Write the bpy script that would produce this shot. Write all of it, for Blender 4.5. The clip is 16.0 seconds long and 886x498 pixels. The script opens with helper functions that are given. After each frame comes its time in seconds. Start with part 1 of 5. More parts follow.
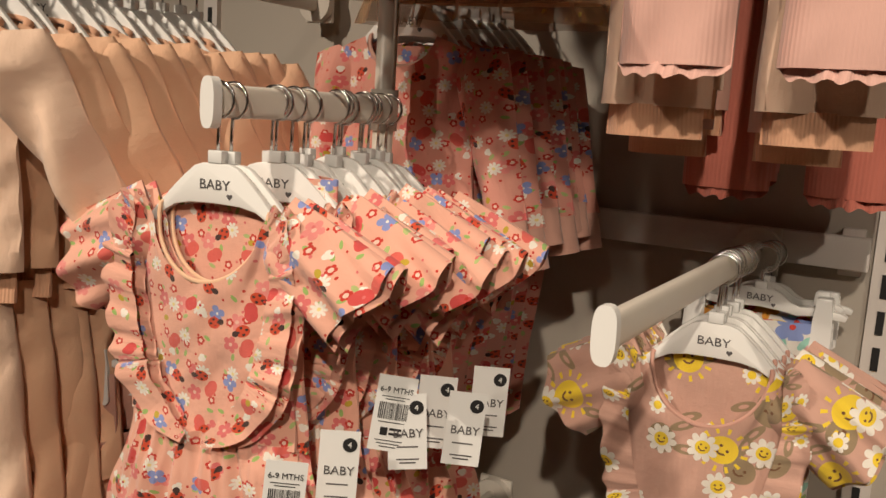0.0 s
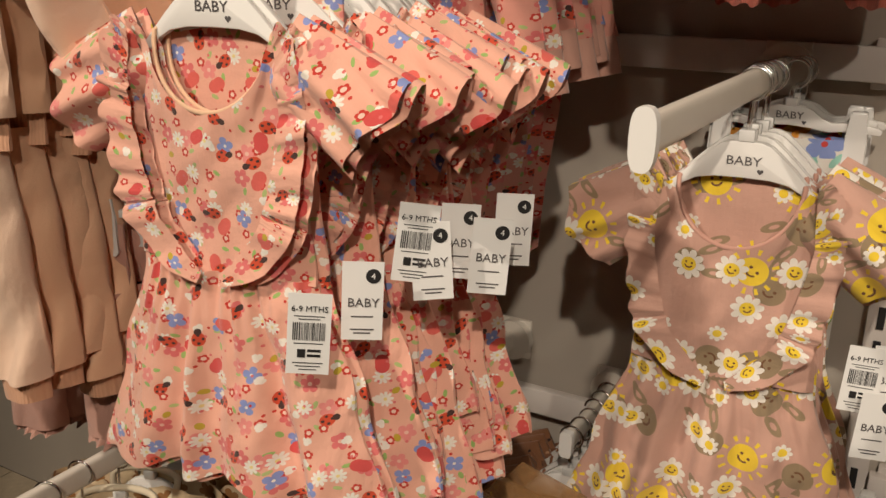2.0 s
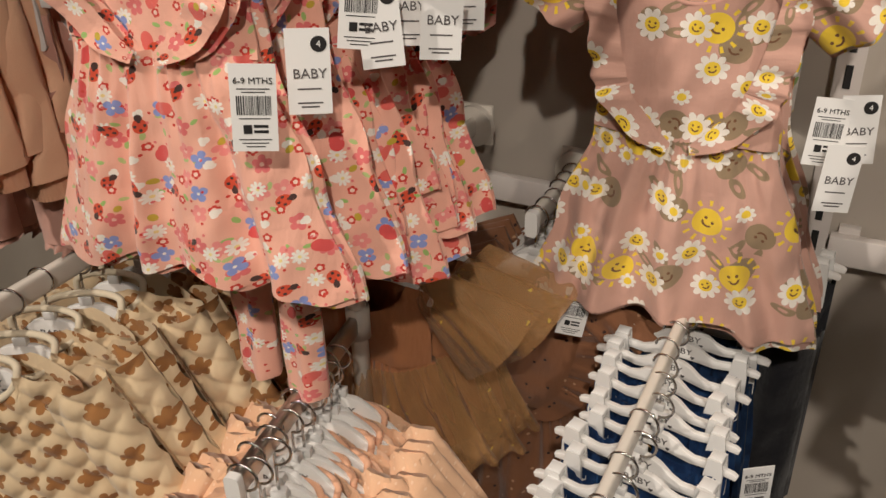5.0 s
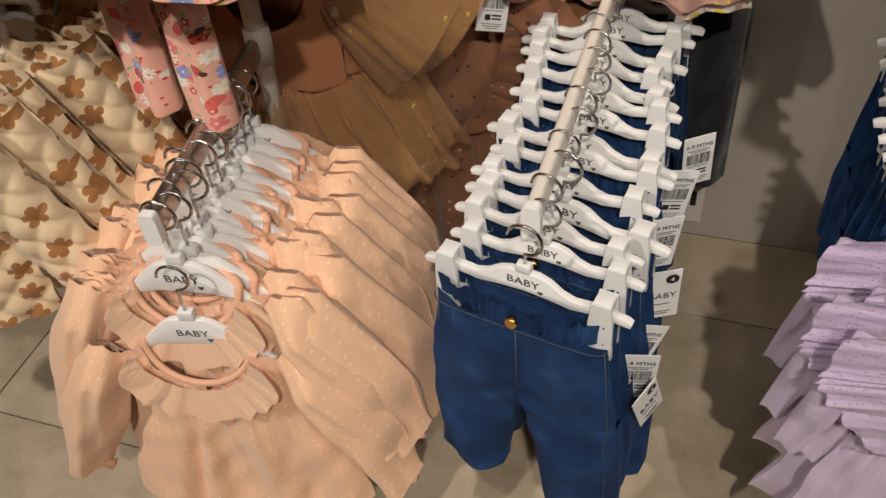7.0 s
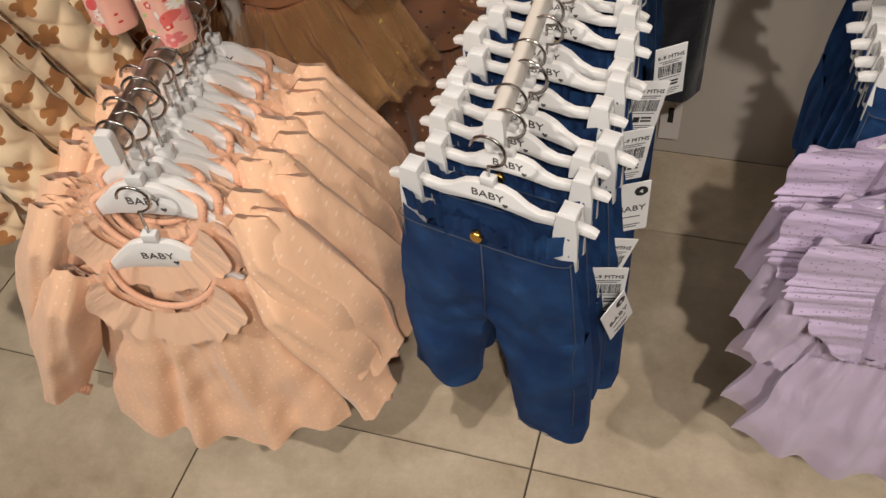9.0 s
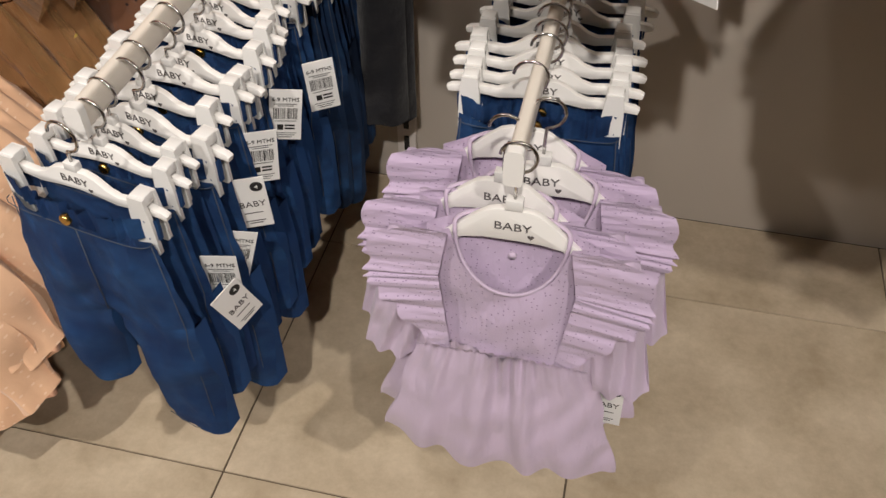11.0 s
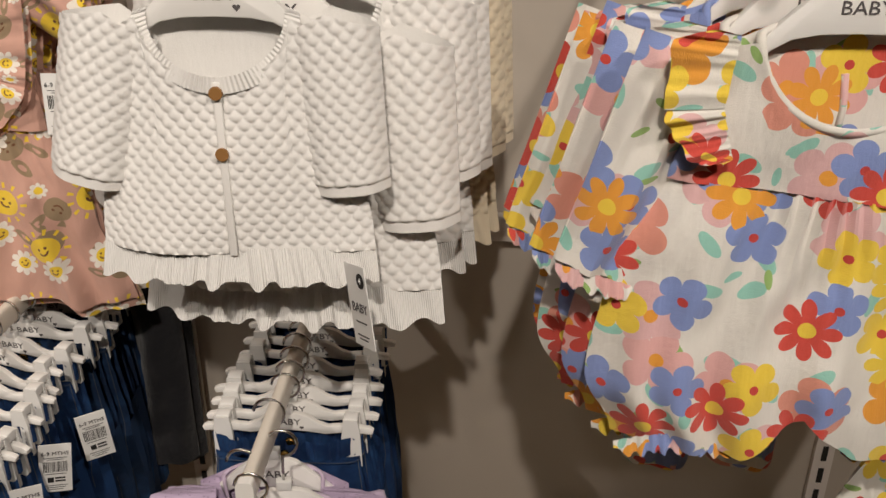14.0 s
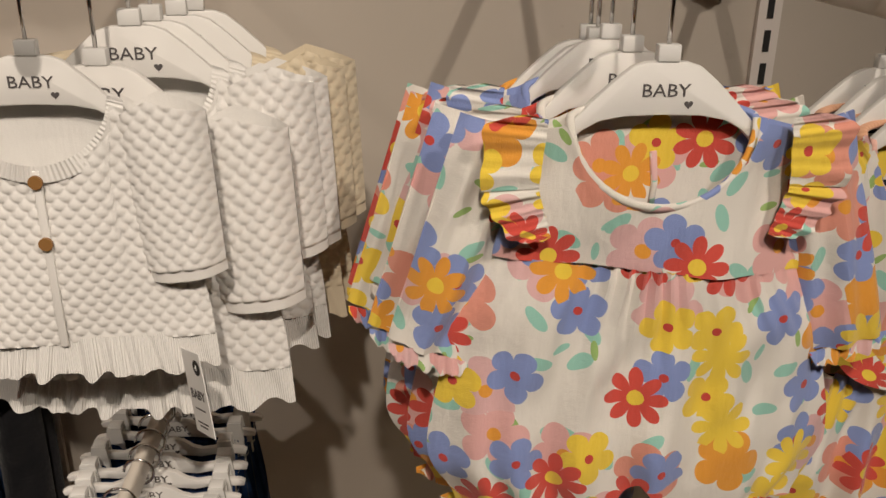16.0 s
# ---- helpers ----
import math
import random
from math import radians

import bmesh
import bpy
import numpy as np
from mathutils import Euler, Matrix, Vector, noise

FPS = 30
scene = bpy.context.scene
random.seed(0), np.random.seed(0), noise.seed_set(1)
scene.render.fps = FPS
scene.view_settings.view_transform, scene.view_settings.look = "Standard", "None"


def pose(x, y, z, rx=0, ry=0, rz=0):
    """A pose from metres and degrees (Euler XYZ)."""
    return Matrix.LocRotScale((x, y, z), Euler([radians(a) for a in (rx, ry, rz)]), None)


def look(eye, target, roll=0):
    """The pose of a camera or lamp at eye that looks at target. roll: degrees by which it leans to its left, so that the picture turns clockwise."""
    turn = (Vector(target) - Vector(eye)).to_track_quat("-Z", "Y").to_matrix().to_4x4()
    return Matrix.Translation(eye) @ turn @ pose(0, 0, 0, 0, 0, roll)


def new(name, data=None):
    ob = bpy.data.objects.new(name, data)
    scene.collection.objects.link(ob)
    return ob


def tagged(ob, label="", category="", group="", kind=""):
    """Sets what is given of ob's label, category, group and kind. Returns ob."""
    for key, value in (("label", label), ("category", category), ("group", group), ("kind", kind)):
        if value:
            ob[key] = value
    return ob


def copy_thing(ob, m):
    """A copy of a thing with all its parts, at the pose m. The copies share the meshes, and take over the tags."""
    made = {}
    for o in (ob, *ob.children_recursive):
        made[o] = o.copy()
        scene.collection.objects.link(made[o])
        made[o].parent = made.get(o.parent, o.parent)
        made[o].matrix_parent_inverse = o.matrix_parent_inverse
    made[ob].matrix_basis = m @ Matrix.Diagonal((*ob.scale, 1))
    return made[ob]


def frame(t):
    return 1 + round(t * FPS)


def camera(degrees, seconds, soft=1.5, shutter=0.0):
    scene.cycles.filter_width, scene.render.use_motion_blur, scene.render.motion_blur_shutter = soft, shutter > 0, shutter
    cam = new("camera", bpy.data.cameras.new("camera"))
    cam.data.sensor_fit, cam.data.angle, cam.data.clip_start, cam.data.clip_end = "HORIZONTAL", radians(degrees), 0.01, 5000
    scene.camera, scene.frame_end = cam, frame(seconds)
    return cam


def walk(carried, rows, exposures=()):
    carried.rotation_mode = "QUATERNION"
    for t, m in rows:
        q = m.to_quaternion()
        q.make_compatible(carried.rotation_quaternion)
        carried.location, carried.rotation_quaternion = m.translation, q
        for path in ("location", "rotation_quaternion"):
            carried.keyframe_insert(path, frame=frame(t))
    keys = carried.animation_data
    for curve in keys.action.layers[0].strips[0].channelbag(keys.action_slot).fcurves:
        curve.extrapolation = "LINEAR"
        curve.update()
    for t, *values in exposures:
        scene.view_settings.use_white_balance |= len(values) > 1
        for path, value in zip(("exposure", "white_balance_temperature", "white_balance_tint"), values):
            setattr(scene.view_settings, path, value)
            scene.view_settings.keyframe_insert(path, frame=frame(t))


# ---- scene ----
cam = camera(53.1, 16.0)
ROWS = [
    (0, (0.209, -0.84, 1.73), (-0.764, 0.879, 1.419), 3.6),
    (0.5, (0.187, -0.834, 1.7), (-0.778, 0.865, 1.276), 2.6),
    (1, (0.169, -0.824, 1.674), (-0.788, 0.851, 1.144), 1.9),
    (1.5, (0.162, -0.815, 1.668), (-0.78, 0.854, 1.098), 1.6),
    (2, (0.168, -0.813, 1.666), (-0.762, 0.853, 1.065), 1.1),
    (2.5, (0.17, -0.817, 1.656), (-0.742, 0.842, 1.012), 0.7),
    (3, (0.172, -0.816, 1.646), (-0.721, 0.834, 0.955), 0.2),
    (3.2, (0.171, -0.817, 1.641), (-0.713, 0.831, 0.932), 0.1),
    (5.5, (0.17, -0.787, 1.575), (-0.544, 0.727, 0.48), -1.6),
    (6, (0.16, -0.786, 1.54), (-0.453, 0.676, 0.321), -2.4),
    (6.5, (0.157, -0.779, 1.501), (-0.408, 0.609, 0.177), -4.5),
    (7, (0.152, -0.767, 1.462), (-0.384, 0.558, 0.063), -6.2),
    (7.5, (0.146, -0.764, 1.445), (-0.365, 0.51, -0.009), -7.0),
    (8, (0.148, -0.763, 1.443), (-0.351, 0.48, -0.042), -7.2),
    (8.5, (0.148, -0.766, 1.44), (-0.34, 0.463, -0.061), -7.3),
    (9, (0.179, -0.763, 1.436), (-0.309, 0.459, -0.071), -7.1),
    (9.5, (0.272, -0.752, 1.415), (-0.234, 0.464, -0.091), -6.2),
    (10, (0.418, -0.751, 1.417), (-0.071, 0.489, -0.074), -4.0),
    (10.2, (0.477, -0.75, 1.42), (0.032, 0.519, -0.061), -2.3),
    (12.3, (0.643, -0.871, 1.408), (0.386, 0.666, 0.155), -1.0),
    (12.5, (0.655, -0.879, 1.428), (0.388, 0.694, 0.222), -1.0),
    (13, (0.693, -0.878, 1.483), (0.404, 0.807, 0.445), -1.6),
    (13.5, (0.739, -0.874, 1.509), (0.532, 0.899, 0.606), -0.8),
    (14, (0.773, -0.88, 1.531), (0.7, 0.925, 0.675), 0.2),
    (14.5, (0.788, -0.895, 1.55), (0.776, 0.949, 0.776), 0.3),
    (15, (0.796, -0.9, 1.566), (0.825, 0.993, 0.921), 0.4),
    (15.5, (0.819, -0.884, 1.566), (0.892, 1.002, 0.907), 0.4),
    (16, (0.847, -0.869, 1.562), (0.985, 0.977, 0.806), 0.6),
]
EXPOSURES = ((0.0, -0.85, 7150, 10), (3.0, -0.90, 6900, 10), (6.0, -0.76, 6350, 10), (9.0, -0.60, 6150, 10), (10.0, -0.60, 6100, 10), (12.5, -0.08, 6300, 10), (13.5, -0.65, 6400, 10), (15.0, -0.95, 6700, 11), (16.0, -0.96, 6800, 11))
walk(cam, [(t, look(eye, target, roll)) for t, eye, target, roll in ROWS], EXPOSURES)

# ---- light: warm spots assumed under the shop ceiling, out of view ----
scene.view_settings.exposure = 0.0
world = bpy.data.worlds.new("world")
world.use_nodes = True
world.node_tree.nodes["Background"].inputs[0].default_value = (1.0, 0.86, 0.72, 1)
world.node_tree.nodes["Background"].inputs[1].default_value = 0.012
scene.world = world


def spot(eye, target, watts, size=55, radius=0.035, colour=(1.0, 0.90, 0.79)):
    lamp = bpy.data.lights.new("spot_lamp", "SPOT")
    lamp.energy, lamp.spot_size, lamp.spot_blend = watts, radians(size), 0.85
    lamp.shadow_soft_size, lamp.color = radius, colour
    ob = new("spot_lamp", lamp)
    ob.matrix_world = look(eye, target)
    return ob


# assumed positions; the last spot is added only to brighten the upper wall
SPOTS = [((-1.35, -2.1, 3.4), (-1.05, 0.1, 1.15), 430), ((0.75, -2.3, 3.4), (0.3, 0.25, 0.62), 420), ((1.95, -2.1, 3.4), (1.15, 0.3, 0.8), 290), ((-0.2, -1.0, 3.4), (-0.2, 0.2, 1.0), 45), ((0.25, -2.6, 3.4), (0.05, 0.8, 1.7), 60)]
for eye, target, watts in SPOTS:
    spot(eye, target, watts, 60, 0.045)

# ---- materials ----


class Nodes:
    """A node material in the making; values are sockets or numbers."""

    def __init__(self, name, rough=0.8, metal=0.0):
        self.mat = bpy.data.materials.new(name)
        self.mat.use_nodes = True
        self.tree = self.mat.node_tree
        self.bsdf = self.tree.nodes["Principled BSDF"]
        self.bsdf.inputs["Roughness"].default_value = rough
        self.bsdf.inputs["Metallic"].default_value = metal

    def put(self, socket, value):
        if isinstance(value, bpy.types.NodeSocket):
            self.tree.links.new(value, socket)
        elif isinstance(value, (tuple, list)) and socket.type == "RGBA":
            socket.default_value = (*value[:3], 1)
        else:
            socket.default_value = value

    def node(self, kind, operation=None, data_type=None, voronoi_dimensions=None):
        n = self.tree.nodes.new(kind)
        if operation:
            n.operation = operation
        if data_type:
            n.data_type = data_type
        if voronoi_dimensions:
            n.voronoi_dimensions = voronoi_dimensions
        return n

    def math(self, op, a, b=0.0, c=0.0):
        n = self.node("ShaderNodeMath", operation=op)
        for socket, value in zip(n.inputs, (a, b, c)):
            self.put(socket, value)
        return n.outputs[0]

    def vec(self, op, a, b=(0, 0, 0), scale=None):
        n = self.node("ShaderNodeVectorMath", operation=op)
        self.put(n.inputs[0], a)
        self.put(n.inputs[1], b)
        if scale is not None:
            self.put(n.inputs["Scale"], scale)
        return n.outputs["Value"] if op in ("LENGTH", "DOT_PRODUCT") else n.outputs["Vector"]

    def split(self, v):
        return self.node_out("ShaderNodeSeparateXYZ", v)

    def node_out(self, kind, v):
        n = self.node(kind)
        self.put(n.inputs[0], v)
        return n.outputs

    def join(self, x, y, z=0.0):
        n = self.node("ShaderNodeCombineXYZ")
        for socket, value in zip(n.inputs, (x, y, z)):
            self.put(socket, value)
        return n.outputs[0]

    def mix(self, factor, a, b):
        n = self.node("ShaderNodeMix", data_type="RGBA")
        self.put(n.inputs[0], factor)
        self.put(n.inputs[6], a)
        self.put(n.inputs[7], b)
        return n.outputs[2]

    def noise(self, v, scale, detail=3.0, rough=0.55):
        n = self.node("ShaderNodeTexNoise")
        self.put(n.inputs["Vector"], v)
        n.inputs["Scale"].default_value, n.inputs["Detail"].default_value = scale, detail
        n.inputs["Roughness"].default_value = rough
        return n.outputs[0]

    def object_place(self):
        return self.node("ShaderNodeTexCoord").outputs["Object"]

    def uv(self):
        return self.node("ShaderNodeTexCoord").outputs["UV"]

    def chance(self):
        return self.node("ShaderNodeObjectInfo").outputs["Random"]

    def bump(self, height, strength=0.4, distance=0.002, under=None):
        n = self.node("ShaderNodeBump")
        n.inputs["Strength"].default_value, n.inputs["Distance"].default_value = strength, distance
        self.put(n.inputs["Height"], height)
        if under is not None:
            self.put(n.inputs["Normal"], under)
        self.put(self.bsdf.inputs["Normal"], n.outputs[0])
        return n.outputs[0]

    def colour(self, c):
        self.put(self.bsdf.inputs["Base Color"], c)
        return self.mat


def motif(n, base, cloth, size, shape, colours, fill=1.0, shift=0.0, wild=0.7, centre=None, centre_size=0.25, kind="", swing=6.283):
    """Prints one motif a cell on the colour base. size: the cell's metres. shape: (petals, radius, depth, stretch)."""
    petals, radius, depth, stretch = shape
    place = n.vec("ADD", n.vec("SCALE", cloth, scale=1.0 / size), (shift, shift * 1.7 + 3.1, 0))
    cells = n.node("ShaderNodeTexVoronoi", voronoi_dimensions="2D")
    n.put(cells.inputs["Vector"], place)
    cells.inputs["Scale"].default_value, cells.inputs["Randomness"].default_value = 1.0, wild
    local = n.vec("SUBTRACT", place, cells.outputs["Position"])
    x, y, _ = n.split(local)
    r1, r2, r3 = n.node_out("ShaderNodeSeparateColor", cells.outputs["Color"])
    turn = n.math("MULTIPLY", n.math("SUBTRACT", r1, 0.5), swing)
    ca, sa = n.math("COSINE", turn), n.math("SINE", turn)
    u = n.math("ADD", n.math("MULTIPLY", x, ca), n.math("MULTIPLY", y, sa))
    v = n.math("SUBTRACT", n.math("MULTIPLY", y, ca), n.math("MULTIPLY", x, sa))
    v = n.math("MULTIPLY", v, stretch)
    far = n.math("SQRT", n.math("ADD", n.math("MULTIPLY", u, u), n.math("MULTIPLY", v, v)))
    edge = radius
    if petals:
        wave = n.math("ABSOLUTE", n.math("COSINE", n.math("MULTIPLY", n.math("ARCTAN2", v, u), petals / 2.0)))
        wave = n.math("POWER", wave, 0.55)
        edge = n.math("MULTIPLY", n.math("ADD", n.math("MULTIPLY", wave, depth), 1.0 - depth), radius)
    inside = n.math("LESS_THAN", far, edge)
    if kind == "sun":
        beam = n.math("GREATER_THAN", n.math("COSINE", n.math("MULTIPLY", n.math("ARCTAN2", v, u), 12.0)), 0.62)
        ring = n.math("MULTIPLY", n.math("GREATER_THAN", far, radius * 1.2), n.math("LESS_THAN", far, radius * 1.62))
        inside = n.math("MAXIMUM", inside, n.math("MULTIPLY", beam, ring))
    elif kind == "rabbit":
        for side in (-0.55, 0.55):
            eu = n.math("SUBTRACT", u, side * radius)
            eu = n.math("ADD", eu, n.math("MULTIPLY", v, -0.25 * side))
            ev = n.math("MULTIPLY", n.math("SUBTRACT", v, 1.75 * radius), 0.33)
            reach = n.math("SQRT", n.math("ADD", n.math("MULTIPLY", eu, eu), n.math("MULTIPLY", ev, ev)))
            line = n.math("MULTIPLY", n.math("LESS_THAN", reach, 0.32 * radius), n.math("GREATER_THAN", reach, 0.13 * radius))
            inside = n.math("MAXIMUM", inside, line)
    elif kind == "ladybird":
        eu = n.math("SUBTRACT", u, 1.1 * radius)
        reach = n.math("SQRT", n.math("ADD", n.math("MULTIPLY", eu, eu), n.math("MULTIPLY", v, v)))
        head = n.math("LESS_THAN", reach, 0.5 * radius)
    here = n.math("MULTIPLY", inside, n.math("LESS_THAN", r2, fill))
    if len(colours) == 1:
        tint = colours[0]
    else:
        ramp = n.node("ShaderNodeValToRGB")
        ramp.color_ramp.interpolation = "CONSTANT"
        while len(ramp.color_ramp.elements) < len(colours):
            ramp.color_ramp.elements.new(0.5)
        for k, (el, c) in enumerate(zip(ramp.color_ramp.elements, colours)):
            el.position, el.color = k / len(colours), (*c, 1)
        n.put(ramp.inputs[0], r3)
        tint = ramp.outputs[0]
    out = n.mix(here, base, tint)
    if kind == "ladybird":
        out = n.mix(n.math("MULTIPLY", head, n.math("LESS_THAN", r2, fill)), out, DARK)
        spots = n.math("LESS_THAN", n.math("MULTIPLY", n.math("COSINE", n.math("MULTIPLY", u, 5.2 / radius)), n.math("COSINE", n.math("MULTIPLY", v, 5.2 / radius))), -0.45)
        out = n.mix(n.math("MULTIPLY", n.math("MULTIPLY", spots, here), n.math("LESS_THAN", far, 0.85 * radius)), out, DARK)
    if kind in ("sun", "rabbit", "daisy"):
        k = radius * (0.36 if kind == "daisy" else 0.55)
        arc = n.math("LESS_THAN", n.math("ABSOLUTE", n.math("SUBTRACT", far, k * 0.62)), k * 0.13)
        arc = n.math("MULTIPLY", arc, n.math("LESS_THAN", v, -0.2 * k))
        eye_u = n.math("SUBTRACT", n.math("ABSOLUTE", u), 0.5 * k)
        eye_v = n.math("SUBTRACT", v, 0.3 * k)
        eyes = n.math("LESS_THAN", n.math("ADD", n.math("MULTIPLY", eye_u, eye_u), n.math("MULTIPLY", eye_v, eye_v)), (0.2 * k) ** 2)
        mark = n.math("MULTIPLY", n.math("MAXIMUM", arc, eyes), n.math("LESS_THAN", r2, fill))
    if centre:
        core = n.math("MULTIPLY", n.math("LESS_THAN", far, radius * centre_size), n.math("LESS_THAN", r2, fill))
        out = n.mix(core, out, centre)
    if kind in ("sun", "rabbit", "daisy"):
        out = n.mix(mark, out, (0.16, 0.07, 0.03))
    return out


def cloth_coords(n, spread=3.0):
    """Flat pattern coordinates in metres, shifted from garment to garment."""
    c = n.chance()
    return n.vec("ADD", n.uv(), n.join(n.math("MULTIPLY", c, spread), n.math("MULTIPLY", c, spread * 2.3)))


def fabric(name, base, prints=(), rough=0.85, weave=900.0, relief=0.75, vary=0.12, sheen=0.25, extra=None):
    n = Nodes(name, rough)
    cloth = cloth_coords(n)
    soft = n.noise(cloth, 9.0, 4)
    dark = tuple(c * (1 - vary) for c in base)
    light = tuple(min(c * (1 + vary * 0.5), 0.9) for c in base)
    col = n.mix(soft, dark, light)
    for given in prints:
        col = motif(n, col, cloth, **given)
    fine = n.noise(cloth, weave, 2)
    col = n.mix(n.math("MULTIPLY", fine, 0.16), col, tuple(c * 0.55 for c in base))
    crumple = n.noise(cloth, 30.0, 4)
    drape = n.noise(n.vec("MULTIPLY", cloth, (34.0, 9.0, 1.0)), 1.0, 3)
    height = n.math("ADD", n.math("MULTIPLY", fine, 0.2), n.math("ADD", crumple, n.math("MULTIPLY", drape, 1.6)))
    if extra:
        col, height = extra(n, cloth, col, height)
    n.bump(height, relief, 0.004)
    n.bsdf.inputs["Sheen Weight"].default_value = sheen
    n.bsdf.inputs["Specular IOR Level"].default_value = 0.25
    return n.colour(col)


def plain(name, base, rough=0.5, metal=0.0, vary=0.06, scale=14.0, relief=0.05):
    n = Nodes(name, rough, metal)
    p = n.object_place()
    col = n.mix(n.noise(p, scale, 4), tuple(c * (1 - vary) for c in base), tuple(min(c * (1 + vary), 0.95) for c in base))
    n.bump(n.noise(p, 160.0, 2), relief, 0.001)
    return n.colour(col)


RED, PINK, BLUE, WHITE = (0.58, 0.03, 0.02), (0.72, 0.16, 0.16), (0.22, 0.30, 0.62), (0.85, 0.80, 0.72)
GREEN, YELLOW, ORANGE, AQUA = (0.30, 0.48, 0.14), (0.88, 0.62, 0.04), (0.83, 0.34, 0.02), (0.30, 0.62, 0.52)
DARK, TAUPE = (0.03, 0.015, 0.015), (0.30, 0.21, 0.12)
meadow = [
    dict(size=0.034, shape=(0, 0.20, 0, 2.0), colours=[GREEN, (0.42, 0.52, 0.20)], fill=0.62, shift=4.2),
    dict(size=0.050, shape=(5, 0.30, 0.5, 1), colours=[PINK, (0.80, 0.26, 0.24)], fill=0.5, shift=1.1, centre=(0.85, 0.5, 0.4), centre_size=0.22),
    dict(size=0.046, shape=(5, 0.17, 0.35, 1), colours=[RED], fill=0.62, shift=6.6, centre=(0.85, 0.6, 0.5), centre_size=0.45),
    dict(size=0.058, shape=(9, 0.23, 0.6, 1), colours=[WHITE], fill=0.5, shift=17.2, centre=(0.85, 0.7, 0.3), centre_size=0.22),
    dict(size=0.062, shape=(4, 0.24, 0.62, 1), colours=[BLUE], fill=0.30, shift=14.9, centre=WHITE, centre_size=0.16),
    dict(size=0.040, shape=(3, 0.20, 0.35, 1.1), colours=[WHITE], fill=0.24, shift=9.4),
    dict(size=0.074, shape=(2, 0.22, 0.25, 1.3), colours=[(0.66, 0.07, 0.07), (0.72, 0.12, 0.10)], fill=0.55, shift=11.3),
    dict(size=0.082, shape=(0, 0.15, 0, 1.25), colours=[(0.62, 0.06, 0.02)], fill=0.7, shift=2.9, kind="ladybird"),
    dict(size=0.070, shape=(0, 0.10, 0, 1.4), colours=[(0.50, 0.36, 0.03)], fill=0.28, shift=21.9),
    dict(size=0.017, shape=(0, 0.14, 0, 1), colours=[RED, PINK], fill=0.26, shift=7.7),
]
for spot_print in meadow:
    spot_print["size"] *= 0.74
M_MEADOW = fabric("meadow_print", (0.85, 0.44, 0.33), meadow)
M_SLEEP = fabric("sleepsuit_print", (0.76, 0.34, 0.27), meadow)
M_DAISY = fabric("daisy_print", (0.62, 0.36, 0.285), [
    dict(size=0.100, shape=(0, 0.22, 0, 1.15), colours=[(0.30, 0.22, 0.13)], fill=0.85, shift=2.3, kind="rabbit"),
    dict(size=0.112, shape=(0, 0.19, 0, 1.0), colours=[YELLOW], fill=0.62, shift=6.1, kind="sun", swing=1.6),
    dict(size=0.072, shape=(9, 0.31, 0.42, 1), colours=[WHITE], fill=0.60, shift=4.7, centre=YELLOW, centre_size=0.46, kind="daisy", swing=1.4),
    dict(size=0.070, shape=(8, 0.19, 0.42, 1), colours=[WHITE], fill=0.35, shift=9.9, centre=YELLOW, centre_size=0.46),
])
M_BLOOM = fabric("bloom_print", (0.82, 0.78, 0.72), [
    dict(size=0.055, shape=(0, 0.26, 0, 2.1), colours=[AQUA], fill=0.9, shift=3.3),
    dict(size=0.040, shape=(0, 0.24, 0, 2.6), colours=[AQUA, GREEN], fill=0.5, shift=12.3),
    dict(size=0.090, shape=(5, 0.40, 0.42, 1), colours=[(0.78, 0.42, 0.40), (0.76, 0.30, 0.22), ORANGE, (0.76, 0.46, 0.46)], fill=0.82, shift=8.2, centre=ORANGE, centre_size=0.2),
    dict(size=0.076, shape=(5, 0.38, 0.45, 1), colours=[BLUE, YELLOW, BLUE], fill=0.72, shift=5.9, centre=RED, centre_size=0.16),
    dict(size=0.085, shape=(8, 0.37, 0.6, 1), colours=[(0.66, 0.05, 0.03), (0.66, 0.05, 0.03), YELLOW, ORANGE], fill=0.7, shift=1.7, centre=YELLOW, centre_size=0.26),
])
M_PAW = fabric("brown_spot_print", (0.78, 0.60, 0.38), [
    dict(size=0.050, shape=(5, 0.36, 0.55, 1), colours=[(0.36, 0.15, 0.04)], fill=0.85, shift=1.3, wild=0.35, centre=(0.36, 0.15, 0.04), centre_size=0.6)])


def dotted(size, radius, tint, lift, fill=1.0, wild=0.3):
    def add(n, cloth, col, height):
        place = n.vec("SCALE", cloth, scale=1.0 / size)
        cells = n.node("ShaderNodeTexVoronoi", voronoi_dimensions="2D")
        n.put(cells.inputs["Vector"], place)
        cells.inputs["Scale"].default_value, cells.inputs["Randomness"].default_value = 1.0, wild
        near = n.math("LESS_THAN", cells.outputs["Distance"], radius)
        r1, r2, r3 = n.node_out("ShaderNodeSeparateColor", cells.outputs["Color"])
        near = n.math("MULTIPLY", near, n.math("LESS_THAN", r1, fill))
        return n.mix(near, col, tint), n.math("ADD", height, n.math("MULTIPLY", near, lift))
    return add


def ribbed(pitch, depth=1.0):
    def add(n, cloth, col, height):
        x, y, _ = n.split(cloth)
        wave = n.math("SINE", n.math("MULTIPLY", x, 6.283 / pitch))
        return col, n.math("ADD", height, n.math("MULTIPLY", wave, depth))
    return add


